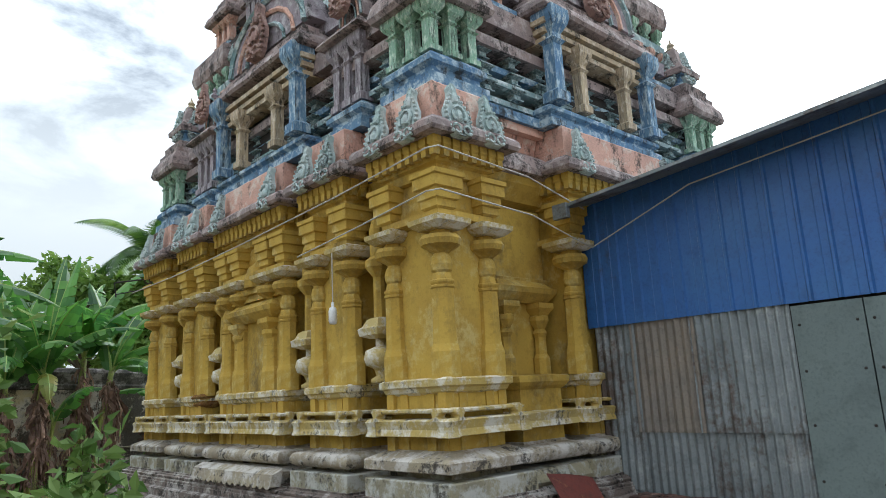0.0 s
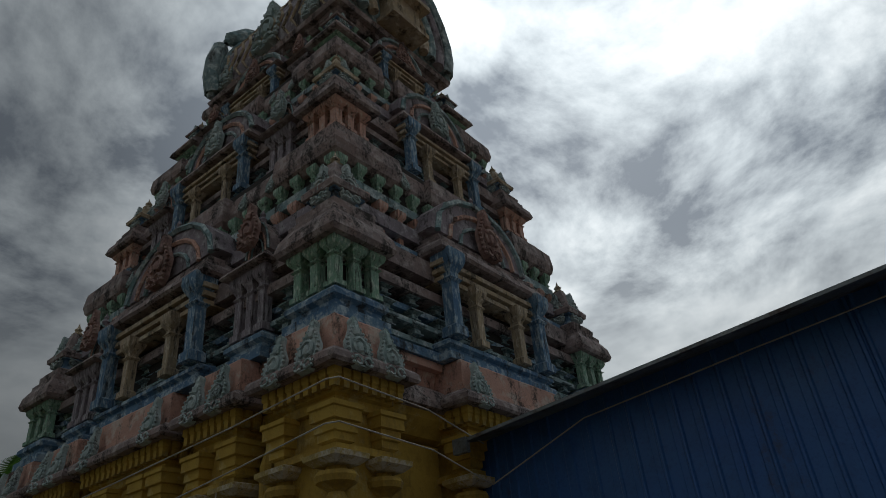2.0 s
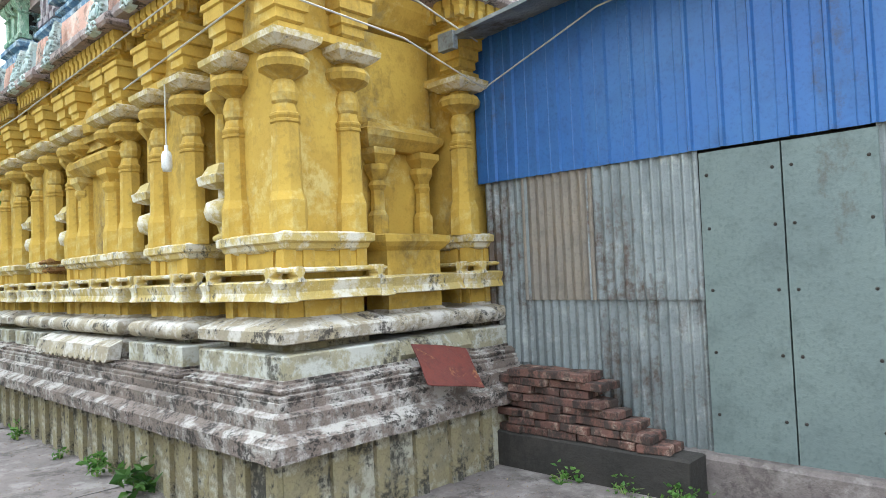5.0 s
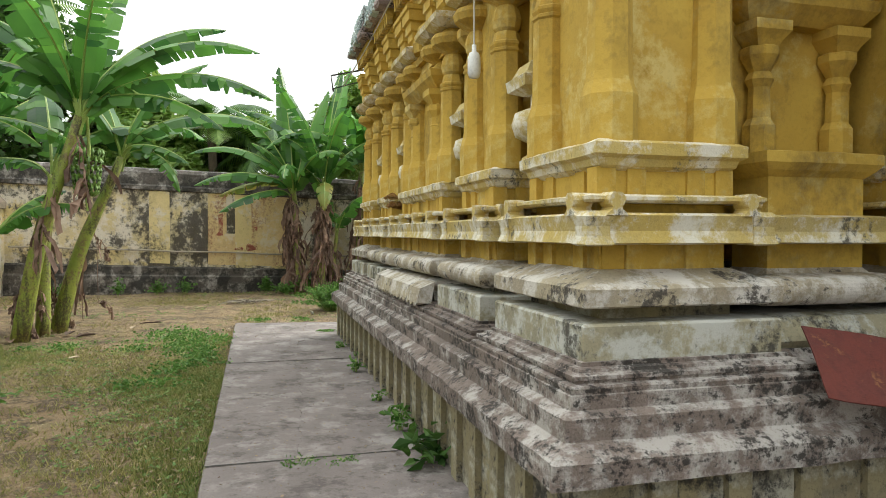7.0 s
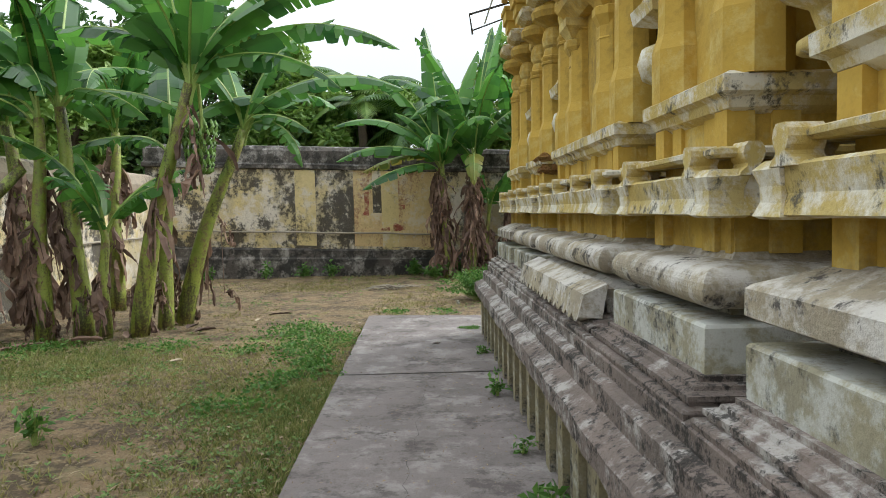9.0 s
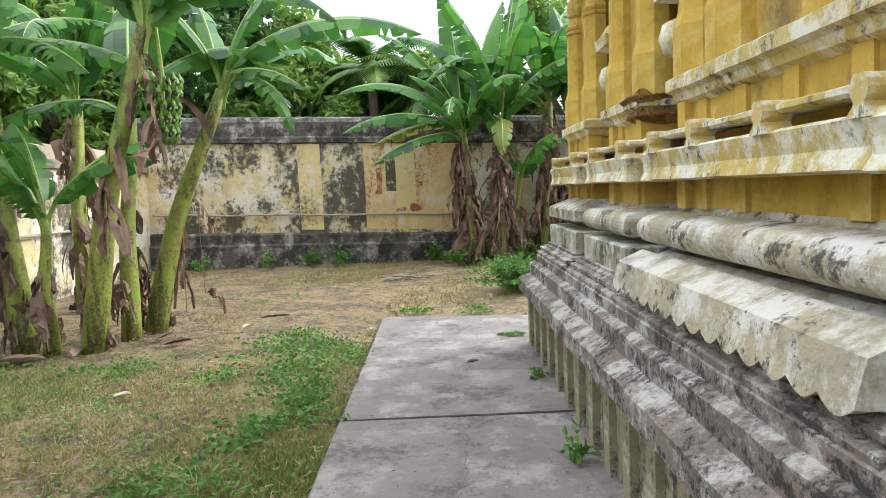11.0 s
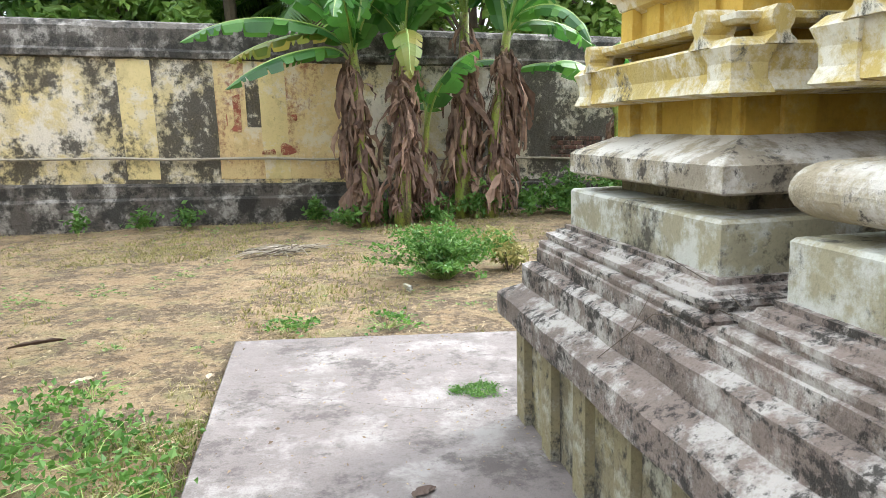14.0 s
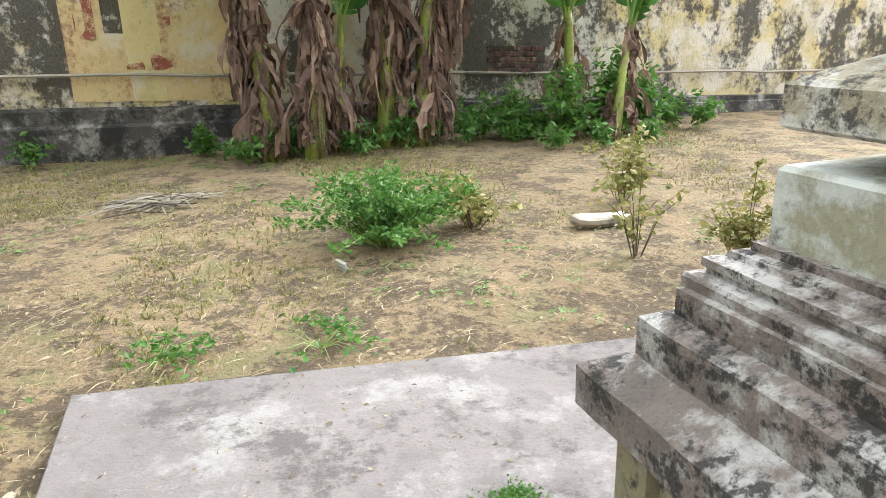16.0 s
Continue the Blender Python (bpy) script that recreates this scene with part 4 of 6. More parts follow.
def shrine(name, cx, cy, hx, hy, z, zw, ze, zt, mats, vault="", label=""):
    """A miniature shrine on a tier: base mouldings, pilastered walls, a curved eave and a domed or vaulted roof."""
    base, wall, eave, roof = mats
    g = new(name)
    g.parent = temple
    if label:
        tagged(g, label)
    r = (cx - hx, cx + hx, cy - hy, cy + hy)
    hb = (zw - z)
    part("moulding", rings(*r, [(0.10, z), (0.10, z + 0.3 * hb), (0.04, z + 0.4 * hb), (0.04, z + 0.55 * hb), (0.09, z + 0.65 * hb), (0.09, z + 0.8 * hb), (0.02, z + hb), (-0.05, z + hb)]), base, g)
    deep = min(0.24, 0.5 * min(hx, hy)) if wall is M_TAN else 0.1
    # back wall coloured near-black to paint the depth shade of the openings
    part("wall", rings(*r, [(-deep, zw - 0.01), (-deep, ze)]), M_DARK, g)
    nx, ny = max(2, round(2 * hx / 0.25)), max(2, round(2 * hy / 0.25))
    if wall is M_TAN:
        nx = ny = 0
        for k in range(3):
            q = ze - 0.09 * (k + 1) * (ze - zw)
            part("lintel", rings(*r, [(-0.04, q - 0.06 * (ze - zw)), (0.05 + 0.03 * (2 - k), q - 0.055 * (ze - zw)), (0.05 + 0.03 * (2 - k), q), (-0.04, q + 0.01)]), M_TAN, g)
    for i in range(nx + 1 if nx else 0):
        for y in (cy - hy + 0.02, cy + hy - 0.02):
            tower_pilaster(g, cx - hx + 0.02 + (2 * hx - 0.04) * i / nx, y, zw, ze - zw, 0.215, wall)
    for i in range(1, ny):
        for x in (cx - hx + 0.02, cx + hx - 0.02):
            tower_pilaster(g, x, cy - hy + 0.02 + (2 * hy - 0.04) * i / ny, zw, ze - zw, 0.215, wall)
    eh = (0.28 if vault else 0.42) * (zt - ze)
    part("eave", rings(*r, [(-0.02, ze - 0.02), (0.15, ze), (0.175, ze + 0.1 * eh), (0.15, ze + 0.34 * eh), (0.08, ze + 0.56 * eh), (0.08, ze + 0.66 * eh), (0.02, ze + 0.7 * eh), (0.03, ze + 0.92 * eh), (-0.05, ze + eh)], 0.15, 0.012), eave, g)
    zr = ze + eh
    if vault:
        # vaulted roof, ridge along x or y
        k = 9
        prof = [(math.cos(a), math.sin(a)) for a in [math.pi * i / k for i in range(k + 1)]]
        half, run = (hy, hx) if vault == "x" else (hx, hy)
        bm = bmesh.new()
        lines = []
        for e in (-1, 1):
            row = []
            for c, s in prof:
                u = c * (half - 0.02) * (1.08 if s < 0.5 else 1)
                zz = zr - 0.01 + (zt - zr) * (0.12 + 0.88 * s)
                row.append(bm.verts.new((cx + e * (run - 0.04), cy + u, zz) if vault == "x" else (cx + u, cy + e * (run - 0.04), zz)))
            lines.append(row)
        for i in range(k):
            bm.faces.new((lines[0][i], lines[0][i + 1], lines[1][i + 1], lines[1][i]))
        bm.faces.new(lines[0])
        bm.faces.new(lines[1][::-1])
        bm.faces.new((lines[0][0], lines[1][0], lines[1][-1], lines[0][-1]))
        part("vault", bm, roof, g, smooth=False)
        for e in (-1, 1):
            for sc, arch_mat, thick in ((0.97, M_TEAL, 0.045), (0.72, M_PINK, 0.035), (0.5, M_TEAL, 0.03)):
                line = [(c * (half - 0.02) * sc, zr + 0.02 + (zt - zr) * (0.08 + 0.84 * sn) * sc) for c, sn in prof]
                off = e * (run - 0.03)
                part("arch", tube([(cx + off, cy + u, zz) if vault == "x" else (cx + u, cy + off, zz) for u, zz in line], thick * min(1.0, 1.6 * half), 5), arch_mat, g)
        for f in (-0.7, 0, 0.7):
            fx, fy = (cx + f * run, cy) if vault == "x" else (cx, cy + f * run)
            part("finial", lathe([(0.03, zt - 0.03), (0.05, zt + 0.03), (0.02, zt + 0.07), (0.035, zt + 0.1), (0.0, zt + 0.17)], 8, fx, fy), M_MAUVE, g)
    else:
        q = 0.24 * hx
        part("neck", rings(*r, [(-q, zr - 0.02), (-q, zr + 0.03), (-q - 0.03, zr + 0.04), (-q - 0.03, zr + 0.14), (-q + 0.02, zr + 0.15), (-q + 0.02, zr + 0.18)]), M_BLUE, g)
        d = zt - zr - 0.16
        part("dome", rings(*r, [(-q - 0.05, zr + 0.16), (-q + 0.05, zr + 0.17), (-q + 0.06, zr + 0.16 + 0.14 * d), (-q - 0.02, zr + 0.16 + 0.34 * d), (-q - 0.24 * hx, zr + 0.16 + 0.58 * d), (-q - 0.42 * hx, zr + 0.16 + 0.78 * d), (-q - 0.5 * hx, zr + 0.16 + 0.86 * d)], 0.15, 0.008), roof, g)
        part("finial", lathe([(0.05, zt - 0.12), (0.09, zt - 0.08), (0.04, zt - 0.03), (0.06, zt + 0.0), (0.02, zt + 0.05), (0.0, zt + 0.12)], 8, cx, cy), M_TAN, g)
    return g, r


def tier(s, z0, z1, k, colours):
    """One storey of the tower: a body, four corner shrines, centre shrines with pillars and the panels between."""
    h = z1 - z0
    hb = 0.46 * k
    xa, xb, ya, yb = s, W - s, s, L - s
    ins = 0.62 * k
    # body coloured near-black, painting the shade in the gaps between courses
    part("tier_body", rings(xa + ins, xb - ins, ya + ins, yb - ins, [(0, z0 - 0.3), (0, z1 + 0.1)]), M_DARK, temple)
    # stacked courses of the body, seen between the shrines
    for i, (f0, f1, o, m) in enumerate([(0.0, 0.05, 0.34, M_BLUE), (0.065, 0.1, 0.26, M_TEAL), (0.13, 0.165, 0.30, M_TEAL), (0.195, 0.235, 0.24, M_BLUE), (0.265, 0.32, 0.34, M_EAVE), (0.36, 0.46, 0.34, M_EAVE), (0.46, 0.52, 0.22, M_BLUE), (0.58, 0.66, 0.15, M_MAUVE), (0.72, 0.78, 0.1, M_TEAL)]):
        part("tier_course", rings(xa + ins, xb - ins, ya + ins, yb - ins, [(-0.02, z0 + f0 * h), (o * k, z0 + f0 * h + 0.005), (o * k, z0 + f1 * h - 0.03), (o * k - 0.04, z0 + f1 * h - 0.005), (-0.02, z0 + f1 * h)], 0.3, 0.006), m, temple)
    part("tier_slab", rings(xa + ins, xb - ins, ya + ins, yb - ins, [(-0.05, z1 - 0.16 * h), (0.03 * k, z1 - 0.13 * h), (0.07 * k, z1 - 0.10 * h), (0.06 * k, z1 - 0.02 * h), (0.03 * k, z1 - 0.005 * h), (0, z1)], 0.15, 0.012), M_EAVE, temple)
    cw = 0.95 * k
    for q in [(xx, xx + cw, yy, yy + cw) for xx in (xa + ins - 0.08, xb - ins + 0.08 - cw) for yy in (ya + ins - 0.08, yb - ins + 0.08 - cw)] + [(xa + ins - 0.1, xb - ins + 0.1, L / 2 - 0.7 * k, L / 2 + 0.7 * k), (W / 2 - 0.6 * k, W / 2 + 0.6 * k, ya + ins - 0.1, yb - ins + 0.1)]:
        part("slab_projection", rings(*q, [(-0.02, z1 - 0.15 * h), (0.05 * k, z1 - 0.125 * h), (0.08 * k, z1 - 0.08 * h), (0.06 * k, z1 + 0.0 * h), (0.02 * k, z1 + 0.02 * h), (-0.05, z1 + 0.03)], 0.15, 0.012), M_EAVE, temple)
    zw, ze, zt = z0 + 0.13 * h, z0 + 0.32 * h, z0 + 0.78 * h
    for cx in (xa + hb, xb - hb):
        for cy in (ya + hb, yb - hb):
            shrine("corner_shrine", cx, cy, hb - 0.2 * k, hb - 0.2 * k, z0, zw, ze, zt, (M_BLUE, M_GREEN if colours else M_PINK, M_EAVE, M_EAVE if colours else M_TAN), label="miniature corner shrine with painted pilasters and a domed roof")
            q = hb - 0.2 * k
            zk = ze + 0.17 * (zt - ze)
            for dx, dy, rz in ((-q, 0, -90), (q, 0, 90), (0, -q, 0), (0, q, 180)):
                kudu(cx + dx * 0.86, cy + dy * 0.86, zk + 0.30 * (zt - ze) - 0.02, rz, 1.15 * k, False, -6)
    # small ornaments and posts that break the long courses
    bx0, bx1, by0, by1 = xa + ins, xb - ins, ya + ins, yb - ins
    o = 0.10 * k
    nx, ny = int((bx1 - bx0) / (0.5 * k)), int((by1 - by0) / (0.5 * k))
    for i in range(nx + 1):
        x = bx0 + (bx1 - bx0) * i / nx
        kudu(x, by0 - o, z1 - 0.12 * h, 0, 0.62 * k, i % 3 == 1, -10)
        kudu(x, by1 + o, z1 - 0.12 * h, 180, 0.62 * k, i % 3 == 1, -10)
    for i in range(ny + 1):
        y = by0 + (by1 - by0) * i / ny
        kudu(bx0 - o, y, z1 - 0.12 * h, -90, 0.62 * k, i % 3 == 1, -10)
        kudu(bx1 + o, y, z1 - 0.12 * h, 90, 0.62 * k, i % 3 == 1, -10)
    for zf, zh, off, m in ((0.52, 0.2, 0.06, M_PINK), (0.66, 0.2, 0.04, M_GREEN)):
        nx, ny = int((bx1 - bx0) / 0.3), int((by1 - by0) / 0.3)
        for i in range(nx + 1):
            for y in (by0 - off * k, by1 + off * k):
                tower_pilaster(temple, bx0 + (bx1 - bx0) * i / nx, y, z0 + zf * h, zh * h, 0.15 * k, m)
        for i in range(ny + 1):
            for x in (bx0 - off * k, bx1 + off * k):
                tower_pilaster(temple, x, by0 + (by1 - by0) * i / ny, z0 + zf * h, zh * h, 0.15 * k, m)
    for zf, off in ((0.1, 0.24), (0.165, 0.22), (0.235, 0.2)):
        nx, ny = int((bx1 - bx0) / 0.42), int((by1 - by0) / 0.42)
        for i in range(nx + 1):
            for y in (by0 - off * k, by1 + off * k):
                tower_pilaster(temple, bx0 + (bx1 - bx0) * i / nx, y, z0 + zf * h - 0.01, 0.04 * h, 0.2 * k, M_TEAL)
        for i in range(ny + 1):
            for x in (bx0 - off * k, bx1 + off * k):
                tower_pilaster(temple, x, by0 + (by1 - by0) * i / ny, z0 + zf * h - 0.01, 0.04 * h, 0.2 * k, M_TEAL)
    # centre shrines on the four faces
    ym, xm = L / 2, W / 2
    lw, sw = (yb - ya) * 0.15, (xb - xa) * 0.17
    for cx, rz in ((xa + hb * 1.2, -90), (xb - hb * 1.2, 90)):
        shrine("centre_shrine", cx, ym, hb * 0.75, lw, z0, z0 + 0.1 * h, z0 + 0.48 * h, z0 + 0.92 * h, (M_BLUE, M_TAN, M_EAVE, M_MAUVE), "x", "miniature vaulted shrine with tan and blue pillars")
        side = -1 if rz < 0 else 1
        for f in (-1, 1):
            tower_pilaster(temple, cx + side * hb * 0.9, ym + f * lw * 0.95, z0 + 0.1 * h, 0.39 * h, 0.29 * k, M_BLUE)
            tower_pilaster(temple, cx + side * hb * 0.85, ym + f * lw * 0.45, z0 + 0.1 * h, 0.28 * h, 0.23 * k, M_TAN)
        kudu(cx + side * hb * 0.98, ym, z0 + 0.58 * h, rz, 1.75 * k, bool(colours), -4)
        for f in (-1, 1):
            yc = ym + f * (yb - ya) * 0.265
            shrine("panel_shrine", cx, yc, hb * 0.6, 0.22 * k, z0, z0 + 0.12 * h, z0 + 0.4 * h, z0 + 0.66 * h, (M_BLUE, M_MAUVE, M_EAVE, M_EAVE), "x", "narrow miniature shrine with mauve pilasters")
            kudu(cx + side * hb * 0.85, yc, z0 + 0.5 * h, rz, 1.35 * k, bool(colours), -4)
    for cy, rz in ((ya + hb * 1.2, 0), (yb - hb * 1.2, 180)):
        shrine("centre_shrine", xm, cy, sw, hb * 0.75, z0, z0 + 0.1 * h, z0 + 0.48 * h, z0 + 0.92 * h, (M_BLUE, M_TAN, M_EAVE, M_MAUVE), "y", "miniature vaulted shrine with tan and blue pillars")
        side = -1 if rz == 0 else 1
        for f in (-1, 1):
            tower_pilaster(temple, xm + f * sw * 0.95, cy + side * hb * 0.9, z0 + 0.1 * h, 0.39 * h, 0.29 * k, M_BLUE)
            tower_pilaster(temple, xm + f * sw * 0.45, cy + side * hb * 0.85, z0 + 0.1 * h, 0.28 * h, 0.23 * k, M_TAN)
        kudu(xm, cy + side * hb * 0.98, z0 + 0.58 * h, rz, 1.75 * k, bool(colours), -4)


part("tier_foot", rings(0.75, W - 0.75, 0.75, L - 0.75, [(0.1, 4.2), (0.1, 4.32), (0, 4.34)], 0.3, 0.004), M_PINK, temple)
tier(0.33, 4.28, 6.95, 1.0, 1)
tier(0.92, 6.95, 9.15, 0.85, 0)
tier(1.5, 9.15, 10.75, 0.7, 1)

# crowning barrel vault
VX0, VX1, VY0, VY1 = 1.78, 4.42, 1.75, 5.1
part("crown_neck", rings(2.1, 4.1, 2.1, 5.2, [(0, 10.0), (0, 10.5), (0.1, 10.55), (0.1, 10.75)]), M_MAUVE, temple)
part("crown_eave", rings(VX0, VX1, VY0, VY1, [(-0.2, 10.6), (0.05, 10.62), (0.08, 10.7), (0, 10.85), (-0.1, 10.9)], 0.2, 0.012), M_EAVE, temple)
VP = [(1.0, 0.0), (1.06, 0.18), (1.05, 0.35), (0.96, 0.55), (0.8, 0.74), (0.58, 0.89), (0.3, 0.98), (0.0, 1.02)]
VP = VP + [(-a, b) for a, b in VP[-2::-1]]
VH, VM, VR = 2.0, (VX0 + VX1) / 2, (VX1 - VX0) / 2 - 0.12


def vault_mesh():
    bm = bmesh.new()
    n = 16
    rows = [[bm.verts.new((VM + VR * a, VY0 + 0.1 + (VY1 - VY0 - 0.2) * j / n, 10.85 + VH * b)) for a, b in VP] for j in range(n + 1)]
    for r0, r1 in zip(rows, rows[1:]):
        for i in range(len(VP) - 1):
            bm.faces.new((r0[i], r0[i + 1], r1[i + 1], r1[i]))
    bm.faces.new(rows[0])
    bm.faces.new(rows[-1][::-1])
    return bm


vault = part("crown_vault", vault_mesh(), M_MAUVE, temple, "barrel-vaulted crown with a lattice of ribs")
for j in range(14):
    y = VY0 + 0.2 + (VY1 - VY0 - 0.4) * j / 13
    part("rib", tube([(VM + VR * a * 1.01, y + 0.1 * (1 if i % 2 else -1), 10.85 + VH * b * 1.01) for i, (a, b) in enumerate(VP)], 0.035, 5), M_TAN, vault)
for ye, rz in ((VY0, 0), (VY1, 180)):
    g = new("gable")
    g.parent = temple
    sgn = -1 if rz == 0 else 1
    for sc, dy, m, t in ((1.12, 0.0, M_TEAL, 0.16), (0.9, 0.05, M_MAUVE, 0.12), (0.7, 0.08, M_TEAL, 0.1), (0.52, 0.11, M_TAN, 0.09)):
        part("arch", tube([(VM + VR * a * sc, ye + sgn * dy, 10.85 + VH * (b * sc + (0.02))) for a, b in VP], t, 8), m, g)
    bm = bmesh.new()
    f = [bm.verts.new((VM + VR * a * 1.05, ye, 10.85 + VH * b * 1.05)) for a, b in VP]
    q = [bm.verts.new((VM + VR * a * 1.05, ye - sgn * 0.15, 10.85 + VH * b * 1.05)) for a, b in VP]
    bm.faces.new(f)
    bm.faces.new(q[::-1])
    for i in range(len(VP)):
        bm.faces.new((f[i], f[(i + 1) % len(VP)], q[(i + 1) % len(VP)], q[i]))
    part("gable_face", bm, M_TEAL, g)
    for i in range(27):
        u = i / 26 * (len(VP) - 1)
        j = min(int(u), len(VP) - 2)
        a = VP[j][0] + (VP[j + 1][0] - VP[j][0]) * (u - j)
        b = VP[j][1] + (VP[j + 1][1] - VP[j][1]) * (u - j)
        part("crest", lathe([(0.05, -0.08), (0.08, 0.0), (0.05, 0.07), (0.0, 0.1)], 6), M_TEAL, g).matrix_basis = pose(VM + VR * a * 1.16, ye, 10.85 + VH * b * 1.13)
    part("gable_shrine", rings(VM - 0.35, VM + 0.35, ye - 0.3 if sgn < 0 else ye, ye if sgn < 0 else ye + 0.3, [(0.1, 10.85), (0.1, 10.95), (0, 11.0), (0, 11.5), (0.15, 11.55), (0.15, 11.65), (-0.1, 11.85)]), M_TAN, g)
for i in range(5):
    y = VY0 + 0.5 + (VY1 - VY0 - 1.0) * i / 4
    part("finial", lathe([(0.12, 12.8), (0.16, 12.95), (0.08, 13.05), (0.13, 13.15), (0.03, 13.3), (0.0, 13.5)], 10, VM, y), M_TAN, temple)
for cx, rz in ((VX0 + 0.02, -90), (VX1 - 0.02, 90)):
    kudu(cx, L / 2, 11.0, rz, 3.0, False, -6)
    for f in (-1, 1):
        kudu(cx, L / 2 + f * 1.2, 10.9, rz, 1.8, False, -6)
part("rod", tube([(2.6, 3.4, 12.7), (2.6, 3.4, 14.3)], 0.015, 5), M_DARK, temple)


# ---- the sheet-metal shed ----
shed = empty("shed", label="shed clad in blue and rusty corrugated metal sheets beside the temple", category="shed")
SX = 2.4


def corrugated(y0, y1, z0, z1, x, pitch=0.076, amp=0.015, bow=0.0, ribs=False):
    """A corrugated (or ribbed) metal sheet standing in a plane of constant x."""
    verts, faces = [], []
    if ribs:
        us = []
        y = y0
        while y < y1 - 1e-6:
            for d, o in ((0, 0), (0.012, 0.022), (0.032, 0.022), (0.044, 0.0), (0.10, 0.0), (0.105, 0.004), (0.11, 0.0)):
                if y + d < y1:
                    us.append((y + d, o))
            y += 0.21
        us.append((y1, 0))
    else:
        n = max(4, int((y1 - y0) / pitch * 6))
        us = [(y0 + (y1 - y0) * i / n, amp * math.sin(2 * math.pi * i / 6)) for i in range(n + 1)]
    rows = 5
    for th in (0, 0.003):
        for j in range(rows):
            f = j / (rows - 1)
            for y, o in us:
                ztop = z1(y) if callable(z1) else z1
                w = 0.006 * noise.noise((y * 2, f * 3, x * 9))
                verts.append((x - o - th + w, y, z0 + (ztop - z0) * f))
    k = len(us)
    for s in (0, 1):
        for j in range(rows - 1):
            for i in range(k - 1):
                a = s * rows * k + j * k + i
                faces.append((a, a + 1, a + k + 1, a + k))
    return verts, faces


roof_line = lambda y: 3.50 + (0.5 - y) * 0.078
for i, (y0, y1) in enumerate(((-1.02, 0.46), (-2.05, -1.0), (-3.1, -2.03), (-4.2, -3.08))):
    quick("blue_sheet", *corrugated(y0, y1, 2.22, lambda y: roof_line(y) - 0.03, SX - 0.03 - 0.004 * (i % 2), ribs=True), M_BLUESHEET, shed)
for y0, y1, z0, z1, m, dx in ((-0.02, 0.42, 0.74, 2.27, M_ZINC, 0), (-0.62, 0.02, 1.24, 2.26, M_ZINC2, 0.008), (-1.43, -0.58, 1.24, 2.25, M_ZINC, 0.014),
                              (-0.62, 0.42, 0.3, 1.28, M_ZINC, -0.008), (-1.43, -0.6, 0.22, 1.27, M_ZINC, -0.004),
                              (-3.3, -2.45, 1.2, 2.26, M_ZINC, 0.006), (-4.2, -3.26, 0.22, 2.26, M_ZINC, 0.0), (-3.3, -2.45, 0.22, 1.24, M_ZINC2, 0.0)):
    quick("corrugated_sheet", *corrugated(y0, y1, z0, z1, SX - dx), m, shed)
for y0, y1 in ((-1.945, -1.44), (-2.46, -1.955)):
    door = part("sheet_door", rings(SX - 0.03, SX - 0.005, y0, y1, [(0, 0.24), (0, 0.9), (0, 1.5), (0, 2.2)], 0.12, 0.004), M_PANEL, shed, "flat grey-green sheet door leaf")
    for zz in (0.5, 0.9, 1.3, 1.7, 2.05):
        for yy in (y0 + 0.05, y1 - 0.05):
            part("rivet", lathe([(0.012, -0.01), (0.012, 0.004), (0.004, 0.009)], 6), M_DARK, door).matrix_basis = pose(SX - 0.03, yy, zz, 0, -90, 0)
bm = bmesh.new()
tops = [(SX - 0.5, -0.2), (SX + 4.2, 0.83)]
vs = []
for y in (0.36, -4.6):
    for th in (0, 0.03):
        for x, dz in tops:
            vs.append(bm.verts.new((x, y, roof_line(y) + dz + 0.05 - th)))
for f in ((0, 1, 5, 4), (2, 3, 7, 6), (0, 2, 3, 1), (4, 5, 7, 6), (0, 4, 6, 2), (1, 3, 7, 5)):
    bm.faces.new([vs[i] for i in f])
part("roof_sheet", bm, M_ZINC, shed, "dark sloping metal roof sheet with an overhang")
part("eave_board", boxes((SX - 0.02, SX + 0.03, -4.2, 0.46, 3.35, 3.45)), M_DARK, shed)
part("corner_flap", boxes((SX - 0.52, SX - 0.46, 0.24, 0.4, 3.24, 3.38)), M_ZINC, shed)
part("shed_kerb", rings(SX - 0.12, SX + 0.3, -4.3, 0.35, [(0, -0.1), (0, 0.22), (-0.02, 0.25), (-0.1, 0.25)], 0.2, 0.012), M_SLAB, shed)
# solid near-black block that fills the shed behind its sheets
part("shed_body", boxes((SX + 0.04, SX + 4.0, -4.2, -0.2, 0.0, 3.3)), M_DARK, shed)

pillar = empty("gate_pillar", label="weathered tan masonry pillar with a projecting cap", category="pillar")
part("shaft", rings(2.3, 3.4, -5.4, -4.27, [(0, -0.1), (0, 3.9)], 0.3, 0.006), M_TANWALL, pillar)
part("cap", rings(2.3, 3.4, -5.4, -4.27, [(0, 3.9), (0.1, 3.94), (0.12, 4.1), (0.02, 4.15), (-0.1, 4.2), (-0.1, 4.7)], 0.3, 0.01), M_TANWALL, pillar)

# leaning brick stack
random.seed(4)
BRICKM = mesh_of("brick", rings(-0.055, 0.055, -0.11, 0.11, [(-0.008, -0.029), (0, -0.023), (0, 0.023), (-0.008, 0.029)], 0.05, 0.004), M_BRICK)
stack = empty("brick_stack", label="stepped stack of loose old red bricks against the shed", category="brick pile")
